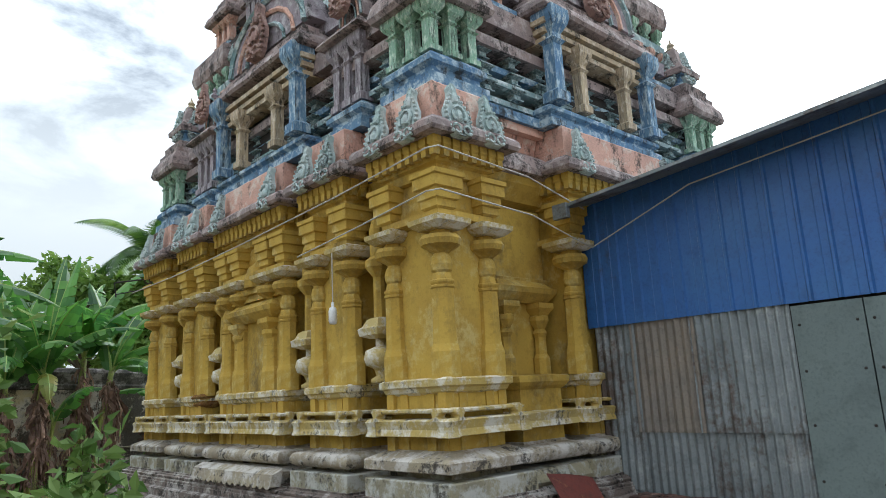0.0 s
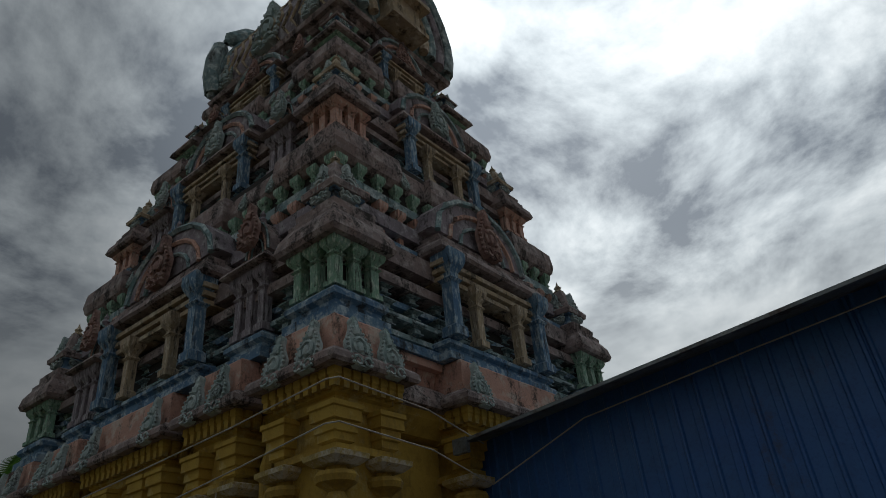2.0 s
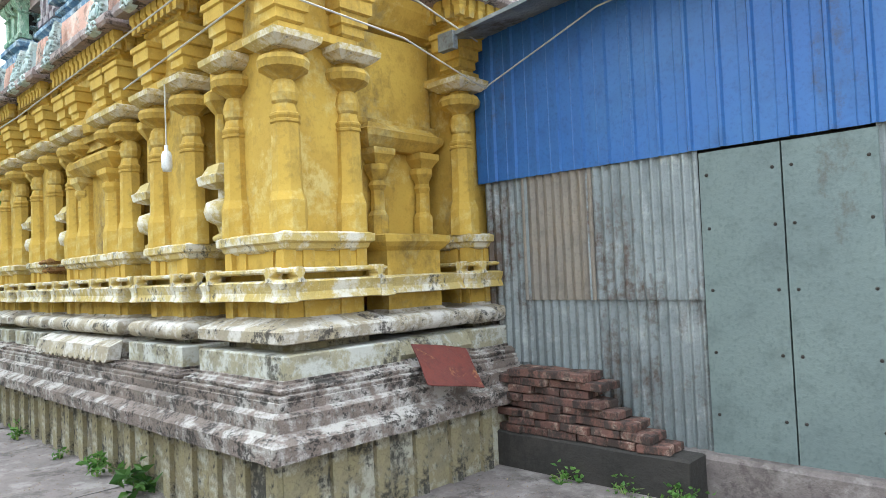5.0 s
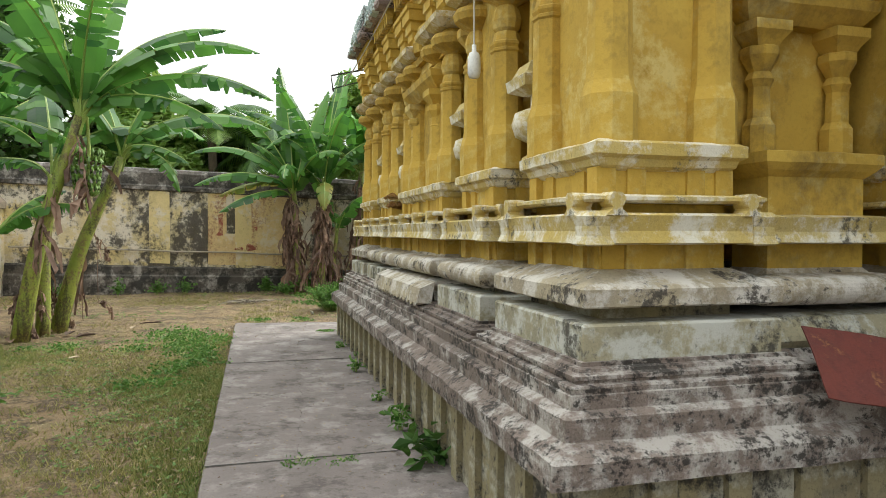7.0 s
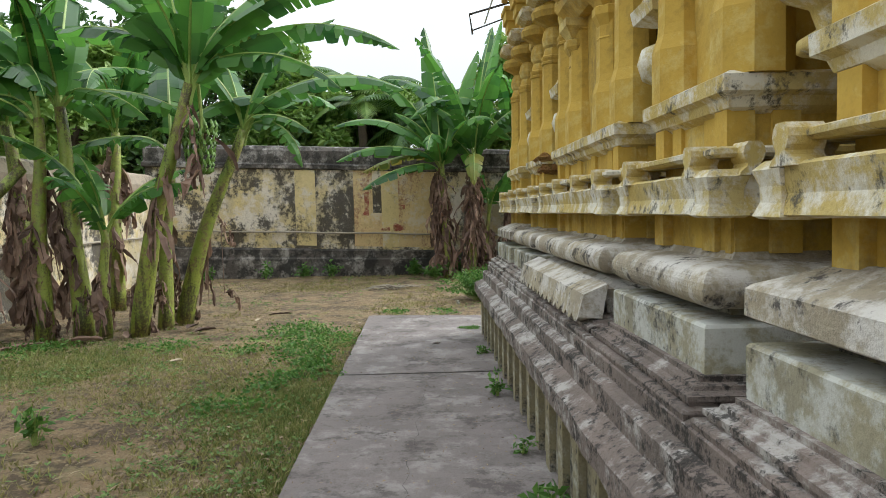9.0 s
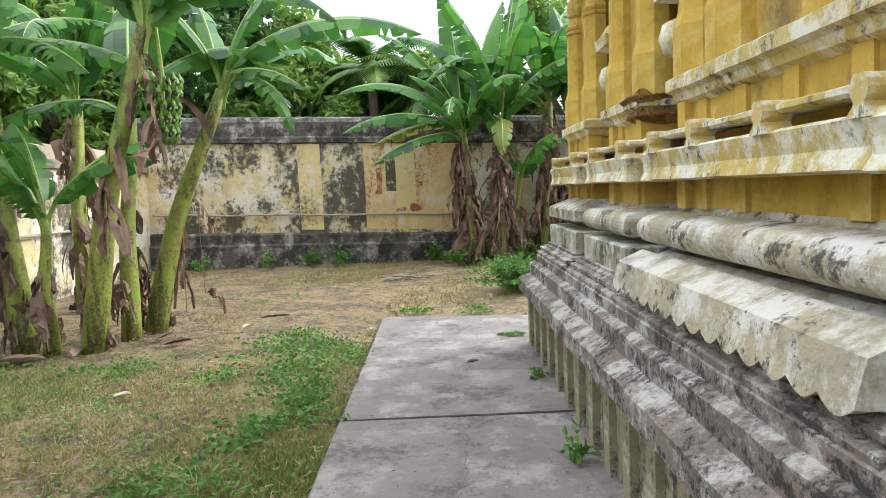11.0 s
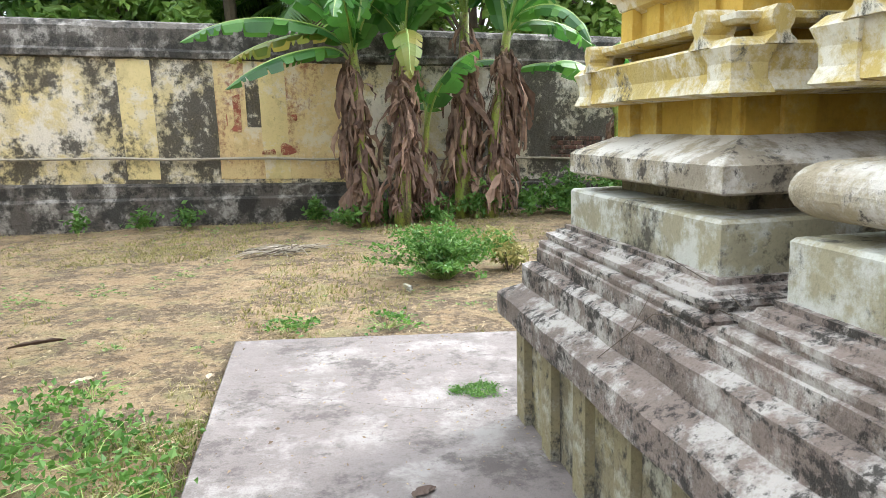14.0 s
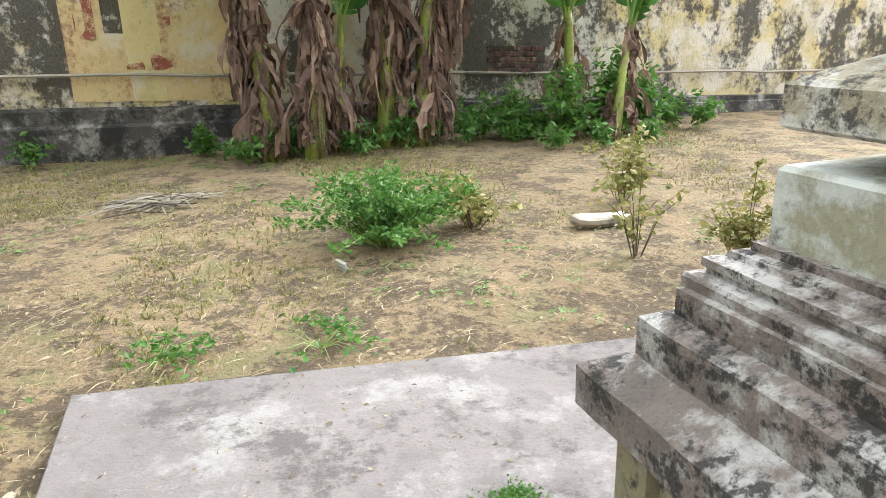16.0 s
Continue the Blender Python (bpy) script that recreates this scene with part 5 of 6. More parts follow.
for row in range(8):
    z = 0.292 + 0.060 * row
    y_end = (-1.22, -1.16, -1.02, -0.88, -0.74, -0.66, -0.60, -0.5)[row]
    y = 0.10 - (0.11 if row % 2 else 0)
    while y > y_end:
        for dx in (0, 0.115):
            b = new("brick", BRICKM)
            b.parent = stack
            b.matrix_basis = pose(2.12 + dx + random.uniform(-0.025, 0.02), y - 0.11 + random.uniform(-0.012, 0.012), z, random.uniform(-3, 3), random.uniform(-3, 3), random.uniform(-9, 9))
        y -= 0.232
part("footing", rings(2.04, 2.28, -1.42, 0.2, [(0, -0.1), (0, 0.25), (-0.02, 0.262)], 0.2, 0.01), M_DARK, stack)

# rusty sheet leaning on the plinth
rust = tagged(part("rusty_sheet", rings(-0.23, 0.23, -0.19, 0.19, [(0, 0), (0, 0.006)], 0.06, 0.012), M_RUST, None), "rust-red steel sheet leaning on the temple plinth", "metal sheet")
rust.matrix_basis = pose(1.44, 0.03, 0.835, 42, 0, -4) @ pose(0, 0, 0, 0, 0, -14)

# cables along the eave and a hanging lamp
cable = tagged(part("cable", tube([(0.13, 6.9, 3.35), (0.12, 5.0, 3.34), (0.1, 3.2, 3.38), (0.1, 1.4, 3.45), (0.14, 0.22, 3.55), (0.2, 0.14, 3.56), (1.2, 0.1, 3.47), (2.25, 0.3, 3.38)], 0.007, 5), M_CORD, None), "thin pale cable strung round the temple below the eave", "cable")
cable2 = tagged(part("cable", tube([(0.1, 2.1, 3.02), (0.1, 1.1, 3.1), (0.13, 0.22, 3.2), (0.2, 0.14, 3.21), (1.2, 0.08, 3.12), (2.25, 0.25, 2.98), (2.28, -0.8, 3.35), (2.28, -2.4, 3.5), (2.28, -3.9, 3.62)], 0.007, 5), M_CORD, None), "thin pale cable strung from temple to shed", "cable")
bracket = empty("iron_bracket", 0.2, 7.1, 3.6, label="bent dark iron bracket fixed under the temple eave", category="bracket")
part("arm", tube([(0.3, -0.1, 0.02), (-0.2, 0.2, -0.04), (-0.17, 0.2, -0.26)], 0.012, 5), M_DARK, bracket)
part("stay", tube([(0.3, -0.1, -0.12), (-0.18, 0.2, -0.22)], 0.008, 5), M_DARK, bracket)
lamp = empty("hanging_lamp", 0.28, 1.78, 2.42, label="white lamp hanging by its cord from the temple beam", category="lamp")
part("cord", tube([(0, 0, 0.12), (0, 0, 0.6)], 0.006, 5), M_CORD, lamp)
part("bulb", lathe([(0.0, -0.075), (0.03, -0.07), (0.04, -0.04), (0.04, 0.05), (0.03, 0.08), (0.014, 0.09), (0.014, 0.13)], 14, turn=0), M_LAMP, lamp, smooth=True)


# ---- plants ----
def leaf_verts(base, az, elev, length, width, drop, rng, torn=0.5, petiole=0.3, fold=10, n=26):
    """A banana leaf: a curved midrib with a blade torn into strips. Returns verts, faces, slots."""
    pts, p, ln = [], Vector(base), length + petiole
    side = Vector((-math.sin(az), math.cos(az), 0))
    for i in range(n + 1):
        f = i / n
        e = elev + max(0.0, 1.42 - elev) * 0.85 * max(0.0, 1 - 3.6 * f) ** 1.3 - drop * f ** 1.35
        d = Vector((math.cos(az) * math.cos(e), math.sin(az) * math.cos(e), math.sin(e)))
        pts.append((p.copy(), d))
        p = p + d * (ln / n)
    verts, faces, slots = [], [], []
    start = int(n * petiole / ln)
    k = n - start
    for sgn in (-1, 1):
        i = start
        while i < n:
            run = min(n - i, 1 if rng.random() < torn * 0.75 else rng.randint(2, 4))
            tilt = radians(fold + rng.uniform(-10, 12) + (rng.uniform(0, 35) if rng.random() < torn * 0.6 else 0))
            cut = rng.uniform(0.85, 1.0)
            lo = len(verts)
            for j in range(run + 1):
                f = (i + j - start) / k
                w = width * 0.5 * max(0.03, (math.sin(math.pi * min(1, f * 0.94 + 0.06) ** 0.8)) ** 0.6) * cut
                c, d = pts[i + j]
                up = side.cross(d) * -1
                if up.z < 0:
                    up = -up
                shrink = 1 - 0.10 * torn * (1 if j in (0, run) else 0)
                s1 = side * sgn * math.cos(tilt * 0.6) - up * math.sin(tilt * 0.6)
                s2 = side * sgn * math.cos(tilt * 1.5) - up * math.sin(tilt * 1.5)
                off = d * (0.045 if j == 0 else (-0.045 if j == run else 0)) * torn
                a = c + s1 * w * 0.5 + d * w * 0.12
                b = a + s2 * w * 0.5 * shrink + d * w * 0.12 + off
                verts += [tuple(c), tuple(a), tuple(b)]
            for j in range(run):
                q = lo + 3 * j
                faces += [(q, q + 1, q + 4, q + 3), (q + 1, q + 2, q + 5, q + 4)]
                slots += [0, 0]
            i += run
    lo = len(verts)
    for i, (c, d) in enumerate(pts):
        up = side.cross(d) * -1
        r = 0.024 * (1 - 0.8 * i / n)
        for v in (side * r, up * r, -side * r, -up * r):
            verts.append(tuple(c + v - up * 0.004))
    for i in range(n):
        for m in range(4):
            a = lo + 4 * i
            faces.append((a + m, a + (m + 1) % 4, a + 4 + (m + 1) % 4, a + 4 + m))
            slots.append(1)
    return verts, faces, slots


def dead_leaf(base, az, length, rng, strips=13):
    """A dry leaf that hangs down against the stem: a bent midrib with many crumpled ragged flaps."""
    verts, faces = [], []
    out = Vector((math.cos(az), math.sin(az), 0))
    side = Vector((-math.sin(az), math.cos(az), 0))
    push, drift = rng.uniform(0.06, 0.2), rng.gauss(0, 0.12)
    spine = lambda f: Vector(base) + out * (push * math.sin(min(1, f * 2.5) * 1.57)) + side * drift * f + Vector((0, 0, 0.06 * math.sin(min(1, f * 4) * 3.14) - length * f))
    for s in range(strips + 1):
        if s == 0:
            f0, ln, w0 = 0.0, length, 0.012
        else:
            f0 = rng.uniform(0.0, 0.75)
            ln = min(length * (1.02 - f0), length * rng.uniform(0.18, 0.5))
            w0 = rng.uniform(0.014, 0.05) * min(1.0, 0.4 + length)
        tw, tv, fan, lift = rng.uniform(0, 6.28), rng.uniform(-1.6, 1.6), rng.gauss(0, 0.34), rng.uniform(-0.12, 0.3)
        n = 6
        q0 = len(verts)
        for i in range(n + 1):
            f = i / n
            if s == 0:
                c = spine(f)
            else:
                c = spine(f0) + side * (fan * ln * math.sin(1.6 * f)) + out * (lift * ln * math.sin(2.2 * f)) + Vector((0, 0, -ln * f ** 1.25))
            c = c + Vector((rng.gauss(0, 0.3), rng.gauss(0, 0.3), rng.gauss(0, 0.3))) * w0 * (0.8 if i else 0)
            w = w0 * (0.35 + math.sin(math.pi * (0.08 + 0.8 * f))) * rng.uniform(0.55, 1.35)
            d = side * math.cos(tw + tv * f) + out * math.sin(tw + tv * f)
            e = out * math.cos(tw + tv * f) - side * math.sin(tw + tv * f)
            k = Vector((0, 0, rng.uniform(-1, 1) * w))
            verts += [tuple(c - d * w + k), tuple(c + e * w * rng.uniform(0.2, 0.9)), tuple(c + d * w * rng.uniform(0.5, 1.1) - k)]
        for i in range(n):
            q = q0 + 3 * i
            faces += [(q, q + 1, q + 4, q + 3), (q + 1, q + 2, q + 5, q + 4)]
    return verts, faces


def banana_plant(x, y, h, r, lean, lean_az, leaves, dead, seed, label, group="banana grove", scale=1.0, bunch=False, yellow=0, span=None, elev=(42, 82), spec=None):
    rng = random.Random(seed)
    root = empty("banana_plant", x, y, 0, label=label, category="banana plant", group=group)
    la = Vector((math.cos(radians(lean_az)), math.sin(radians(lean_az)), 0)) * lean
    pts = [la * f ** 1.3 + Vector((0.012 * math.sin(9 * f), 0.012 * math.cos(7 * f), -0.08 + (h + 0.08) * f)) for f in [i / 9 for i in range(10)]]
    part("pseudostem", tube(pts, [r * (1.02 - 0.5 * i / 9) for i in range(10)], 12), M_STEM, root, smooth=True)
    top = pts[-1]
    if spec is None:
        spec = []
        for i in range(leaves):
            a = (span[0] + (span[1] - span[0]) * (i + 0.5) / leaves if span else 360 * i / leaves + 40 * seed) + rng.uniform(-18, 18)
            spec.append((a, rng.uniform(*elev), scale * rng.uniform(1.9, 2.6), rng.uniform(50, 105)))
    for i, (a, e, ln, drop) in enumerate(spec):
        v, fc, sl = leaf_verts(top + Vector((0, 0, -0.25 * rng.random())), radians(a), radians(e), ln, (0.34 + 0.15 * ln) * rng.uniform(0.85, 1.1), radians(drop), rng, rng.uniform(0.3, 0.85), fold=30)
        quick("leaf", v, fc, [M_YLEAF if i < yellow else M_LEAF, M_RIB], root, "yellowing torn leaf" if i < yellow else "", slots=sl)
    if leaves > 2:
        v, fc, sl = leaf_verts(top, radians(rng.uniform(0, 360)), radians(72), 1.25 * scale, 0.42 * scale, radians(60), rng, 0.1, fold=50)
        quick("leaf", v, fc, [M_LEAF, M_RIB], root, slots=sl)
    for i in range(5 if h > 1.3 else 2):
        v, fc = dead_leaf(Vector((0, 0, rng.uniform(0.25, 0.6))), rng.uniform(0, 2 * math.pi), rng.uniform(0.25, 0.55), rng, 6)
        quick("dry_sheath", [(a * 0.9, c * 0.9, max(d, 0.0)) for a, c, d in v], fc, M_DRY, root, "brown dry leaf sheath")
    for i in range(dead):
        f = rng.uniform(0.35, 1.0)
        b = la * f ** 1.3 + Vector((0, 0, h * f))
        v, fc = dead_leaf(b, rng.uniform(0, 2 * math.pi), min(h * f * 0.95, rng.uniform(0.7, 1.7)), rng)
        quick("dead_leaf", v, fc, M_DRY, root, "brown dried hanging leaf")
    if bunch:
        bc = top + Vector((0.05, 0.12, -0.62))
        part("bunch_stalk", tube([top, top + Vector((0.06, 0.1, 0.1)), bc + Vector((0.03, 0.02, 0.2)), bc + Vector((0, 0, -0.4)), bc + Vector((0.01, 0, -0.6))], 0.022, 6), M_RIB, root)
        bn = None
        for row in range(5):
            for k in range(13):
                a = 2 * math.pi * k / 13 + row * 0.25
                rr = 0.17 - 0.014 * row
                if bn is None:
                    bn = mesh_of("banana", tube([(-0.06, 0, -0.03), (0.03, 0, -0.035), (0.075, 0, 0.0), (0.085, 0, 0.06), (0.07, 0, 0.115)], [0.008, 0.018, 0.022, 0.02, 0.006], 6), M_FRUIT, True)
                o = new("banana", bn)
                o.parent = root
                o.matrix_basis = Matrix.Translation(bc + Vector((0, 0, 0.1 - 0.115 * row))) @ pose(0, 0, 0, 0, 0, math.degrees(a)) @ pose(rr - 0.05, 0, 0)
    return root


LG = "tall green banana plant with broad torn leaves"
LD = "banana plant with a skirt of dried brown leaves"
banana_plant(-4.95, 7.5, 2.55, 0.105, 0.18, 100, 3, 4, 3, LD, spec=((150, 60, 2.0, 80), (-150, 35, 1.8, 90), (175, 20, 1.6, 60)))
banana_plant(-4.62, 7.75, 2.7, 0.12, 0.25, 150, 4, 2, 5, LG, spec=((-80, 75, 2.2, 115), (170, 62, 2.3, 85), (5, 12, 1.5, 55), (-25, 2, 1.3, 45), (100, 80, 2.4, 40), (-170, 40, 2.0, 90)))
banana_plant(-4.35, 7.7, 1.25, 0.08, 0.05, 60, 5, 1, 7, "young slender banana plant with upright leaves", scale=0.6)
banana_plant(-3.98, 7.75, 2.9, 0.12, 0.8, -14, 6, 2, 9, "tall fruiting banana plant with torn leaves and green bunch", bunch=True,
             spec=((5, 64, 2.2, 70), (-8, 52, 2.5, 78), (-14, 34, 2.6, 72), (-24, 16, 2.0, 62), (60, 82, 2.3, 35), (160, 84, 2.5, 30), (195, 62, 2.6, 92), (170, 45, 2.3, 90), (-120, 72, 2.2, 75), (100, 55, 2.2, 80), (-60, 80, 1.9, 45)))
banana_plant(-3.85, 8.25, 2.2, 0.10, 0.2, 60, 3, 2, 11, LG, spec=((175, 12, 1.7, 50), (30, 50, 1.8, 80), (110, 70, 1.9, 60)))
banana_plant(-3.75, 8.6, 2.5, 0.12, 0.85, 10, 5, 1, 13, LG, spec=((-2, 38, 2.2, 70), (-35, 18, 1.2, 108), (120, 70, 1.6, 50), (50, 52, 1.8, 85), (-30, 8, 1.0, 50), (15, 75, 1.8, 60)))
banana_plant(-5.6, 8.6, 2.6, 0.13, 0.3, 180, 7, 8, 15, LG, elev=(35, 85))
banana_plant(-5.3, 10.2, 2.7, 0.12, 0.2, 90, 7, 5, 17, LG, elev=(35, 85))
banana_plant(-6.1, 6.3, 1.95, 0.11, 1.5, 42, 0, 3, 19, "leaning cut banana stem with dry sheaths")
G2 = "banana clump by the wall"
banana_plant(-0.05, 13.9, 2.35, 0.11, 0.2, 120, 9, 19, 21, LD, G2, yellow=1,
             spec=((172, 6, 1.6, 40), (180, 52, 2.5, 82), (190, 26, 2.2, 62), (200, 0, 1.7, 42), (-100, 50, 1.9, 105), (90, 76, 2.6, 30), (120, 86, 2.8, 18), (30, 80, 2.6, 25), (-60, 62, 2.1, 90), (150, 68, 2.6, 50)))
banana_plant(0.4, 13.75, 2.5, 0.12, 0.15, 30, 9, 13, 22, LD, G2, yellow=1,
             spec=((-95, 25, 1.3, 125), (150, 66, 2.8, 66), (0, 86, 2.8, 18), (60, 80, 2.8, 24), (-30, 60, 2.3, 82), (20, 46, 2.2, 80), (-150, 78, 2.5, 45), (-75, 74, 2.2, 70)))
banana_plant(0.75, 14.1, 1.5, 0.07, 0.1, 0, 4, 3, 23, "young banana plant among dried leaves", G2, scale=0.6)
banana_plant(1.35, 14.2, 2.9, 0.13, 0.3, 60, 8, 22, 24, LD, G2, elev=(25, 86), scale=1.05)
banana_plant(1.75, 14.1, 2.6, 0.12, 0.3, 10, 7, 17, 25, LD, G2, spec=((-20, 40, 2.3, 85), (10, 15, 1.8, 80), (-60, 30, 1.6, 105), (40, 70, 2.4, 50), (110, 80, 2.4, 30), (-10, 72, 2.4, 60)))
banana_plant(3.7, 13.9, 1.5, 0.09, 0.1, 120, 6, 3, 26, "small banana plant near the boundary wall", G2, scale=0.7)
banana_plant(3.95, 13.3, 1.35, 0.07, 0.45, 40, 5, 4, 27, "small leaning banana plant near the boundary wall", G2, scale=0.75, span=(-100, 100))

# dry leaf hanging by a thread below the grove
hang = tagged(quick("dry_leaf", *dead_leaf((-3.25, 8.8, 0.36), 0.4, 0.27, random.Random(2), 6), M_DRY, None), "dried brown leaf hanging on a fibre by the banana plants", "dry leaf")
part("fibre", tube([(-3.25, 8.8, 0.34), (-3.25, 8.75, 1.2), (-3.35, 8.7, 1.9)], 0.004, 4), M_DRY, hang)
hang2 = tagged(quick("dry_leaf", *dead_leaf((-3.3, 8.7, 1.3), 0.2, 0.34, random.Random(6)), M_DRY, None), "dried brown leaf hanging beside a banana stem", "dry leaf")


def leaf_cloud(centres, size, rng, droop=0.3, stretch=1.6):
    verts, faces = [], []
    for c, s in centres:
        d = Vector((rng.gauss(0, 1), rng.gauss(0, 1), rng.gauss(0, 0.7) - droop)).normalized()
        u = d.cross(Vector((rng.gauss(0, 1), rng.gauss(0, 1), rng.gauss(0, 1)))).normalized()
        nrm = d.cross(u) * 0.18
        k = s * size
        b = len(verts)
        c = Vector(c)
        verts += [tuple(c), tuple(c + d * k * stretch * 0.5 + u * k * 0.42 + nrm * k), tuple(c + d * k * stretch), tuple(c + d * k * stretch * 0.5 - u * k * 0.42 + nrm * k)]
        faces += [(b, b + 1, b + 2, b + 3)]
    return verts, faces


def tree(x, y, h, rx, rz, mat, seed, label, n=8500, size=0.19, name="tree"):
    rng = random.Random(seed)
    root = empty(name, x, y, 0, label=label, category="tree", group="trees beyond the wall")
    zc = h - rz
    part("trunk", tube([(0, 0, -0.1), (0.05, 0.03, zc * 0.5), (0.0, 0.1, zc), (0.1, 0, h * 0.9)], [0.2, 0.16, 0.11, 0.03], 8), M_BARK, root)
    clumps = []
    for i in range(46):
        a, u = rng.uniform(0, 2 * math.pi), rng.uniform(-0.85, 1)
        q = math.sqrt(1 - u * u) * rng.uniform(0.45, 1.0)
        c = Vector((q * rx * math.cos(a), q * rx * math.sin(a), zc + u * rz * rng.uniform(0.6, 1.05)))
        clumps.append((c, rng.uniform(0.28, 0.6) * rx * 0.5))
        if i % 3 == 0:
            part("limb", tube([(0, 0, zc * 0.7), tuple(c * 0.5 + Vector((0, 0, zc * 0.45))), tuple(c)], [0.06, 0.04, 0.012], 5), M_BARK, root)
    pts = []
    for i in range(n):
        c, r = clumps[rng.randrange(len(clumps))]
        d = Vector((rng.gauss(0, 1), rng.gauss(0, 1), rng.gauss(0, 0.75)))
        pts.append((c + d.normalized() * r * rng.random() ** 0.4, rng.uniform(0.6, 1.2)))
    quick("crown", *leaf_cloud(pts, size, rng), mat, root)
    return root


DT, BT = "dense dark green tree beyond the boundary wall", "bright yellow-green tree beyond the boundary wall"
for i, (x, y, h, rx, rz, m, lb) in enumerate(((-14, 20, 7.5, 3.4, 3.2, M_TREE, DT), (-10, 21, 8.2, 3.4, 3.6, M_TREE, DT), (-12.5, 18, 7.0, 2.2, 2.2, M_TREE2, BT), (-7.4, 20.5, 7.8, 2.9, 3.1, M_TREE, DT),
                                              (-9.6, 17.6, 6.4, 2.1, 2.1, M_TREE2, BT), (-4.6, 21.5, 6.2, 2.3, 2.6, M_TREE2, BT), (-1.2, 22, 5.6, 2.1, 2.2, M_TREE2, BT), (3.2, 21, 6.6, 2.4, 2.4, M_TREE2, BT),
                                              (5.2, 19.5, 6.4, 2.0, 2.2, M_TREE2, BT), (8.5, 20, 5.0, 2.4, 2.2, M_TREE, DT), (-17, 12, 7.0, 3.2, 3.0, M_TREE, DT), (-12, 7, 6.2, 2.6, 2.6, M_TREE, DT), (-9, 12.5, 5.2, 1.9, 2.0, M_TREE2, BT),
                                              (13, 22, 5.5, 2.6, 2.4, M_TREE, DT))):
    tree(x, y, h, rx, rz, m, 40 + i, lb)


def palm(x, y, h, seed, length=2.6):
    rng = random.Random(seed)
    root = empty("coconut_palm", x, y, 0, label="coconut palm with feathery fronds beyond the wall", category="palm tree", group="palms")
    part("trunk", tube([(0, 0, -0.1), (0.2, 0, h * 0.5), (0.1, 0.1, h)], [0.2, 0.15, 0.12], 8), M_BARK, root)
    for i in range(15):
        az, e = 2 * math.pi * i / 15 + rng.uniform(-0.2, 0.2), radians(rng.uniform(5, 75))
        verts, faces = [], []
        p = Vector((0.1, 0.1, h))
        side = Vector((-math.sin(az), math.cos(az), 0))
        for j in range(30):
            f = j / 29
            el = e - radians(95) * f
            d = Vector((math.cos(az) * math.cos(el), math.sin(az) * math.cos(el), math.sin(el)))
            for sgn in (-1, 1):
                ll = 0.65 * math.sin(math.pi * (0.12 + 0.85 * f))
                tip = p + side * sgn * ll * 0.8 + d * ll * 0.45 + Vector((0, 0, -0.45 * ll))
                b = len(verts)
                verts += [tuple(p), tuple(p + d * 0.10), tuple(tip)]
                faces.append((b, b + 1, b + 2))
            p = p + d * (length / 29)
        quick("frond", verts, faces, M_TREE2 if i % 4 == 0 else M_TREE, root)
    return root


palm(-0.6, 19.5, 3.9, 3)
tree(-4.4, 20.2, 4.9, 2.0, 1.7, M_TREE2, 71, "pale green tree behind the boundary wall")
tree(-2.2, 21.5, 4.2, 1.6, 1.3, M_TREE2, 72, "pale green tree behind the boundary wall", 3600)
palm(-2.4, 19.8, 4.6, 9, 2.2)
palm(4.3, 18.8, 6.6, 4, 2.6)
palm(-9.6, 26, 9.0, 5, 3.0)


def weed(name, x, y, h, spread, n, size, seed, label, mat=M_WEED, category="weed", stems=7, group="", z=0.0):
    rng = random.Random(seed)
    root = empty(name, x, y, z, label=label, category=category, group=group)
    bm = bmesh.new()
    pts = []
    low = h < 0.2 and spread > 0.11
    hub = [(spread * math.sqrt(rng.random()) * 0.85, rng.uniform(0, 6.28)) for _ in range(9)]
    for s in range(stems):
        a, q = rng.uniform(0, 2 * math.pi), rng.uniform(0.1, 1) * spread
        tip = Vector((q * math.cos(a), q * math.sin(a), h * rng.uniform(0.3, 1.0) * (1.1 - 0.5 * q / spread)))
        tube([(0.1 * tip.x, 0.1 * tip.y, -0.04), tuple(tip * 0.5 + Vector((0, 0, 0.1 * h))), tuple(tip)], [0.003, 0.002, 0.001] if low else [0.004, 0.003, 0.001], 4, bm)
        for k in range(int(n) // stems):
            f = rng.uniform(0.15, 1.0)
            j = Vector((rng.gauss(0, 1), rng.gauss(0, 1), rng.gauss(0, 0.5))) * size * 0.7
            if low:
                q1, a1 = hub[k % len(hub)]
                rr = rng.gauss(0, 0.22) * spread
                j = Vector((q1 * math.cos(a1) + rr, q1 * math.sin(a1) + rng.gauss(0, 0.22) * spread, h * rng.random() ** 1.5))
                pts.append((j, rng.uniform(0.5, 1.3)))
                continue
            pts.append((tip * f + Vector((0, 0, 0.1 * h * math.sin(math.pi * f))) + j, rng.uniform(0.6, 1.2)))
    tagged(part("stem", bm, M_RIB if mat is M_WEED else M_BARK, root), kind="stuff")
    v, f = leaf_cloud(pts, size, rng, 0.1, 1.25 if low else 1.6)
    tagged(quick("foliage", [(a, b, max(c, 0.0)) for a, b, c in v], f, mat, root), kind="stuff")
    return root


weed("bush", 0.3, 10.25, 0.55, 0.85, 5200, 0.030, 1, "low leafy green bush sprawling on bare earth", category="bush", stems=80)
weed("bush", 0.95, 10.35, 0.5, 0.4, 500, 0.045, 2, "thin pale green bush on bare earth", M_GRASS, "bush", 14)
weed("sapling", 1.62, 9.4, 0.62, 0.32, 160, 0.035, 3, "sparse twiggy dry sapling in the yard", M_GRASS, "sapling", 10)
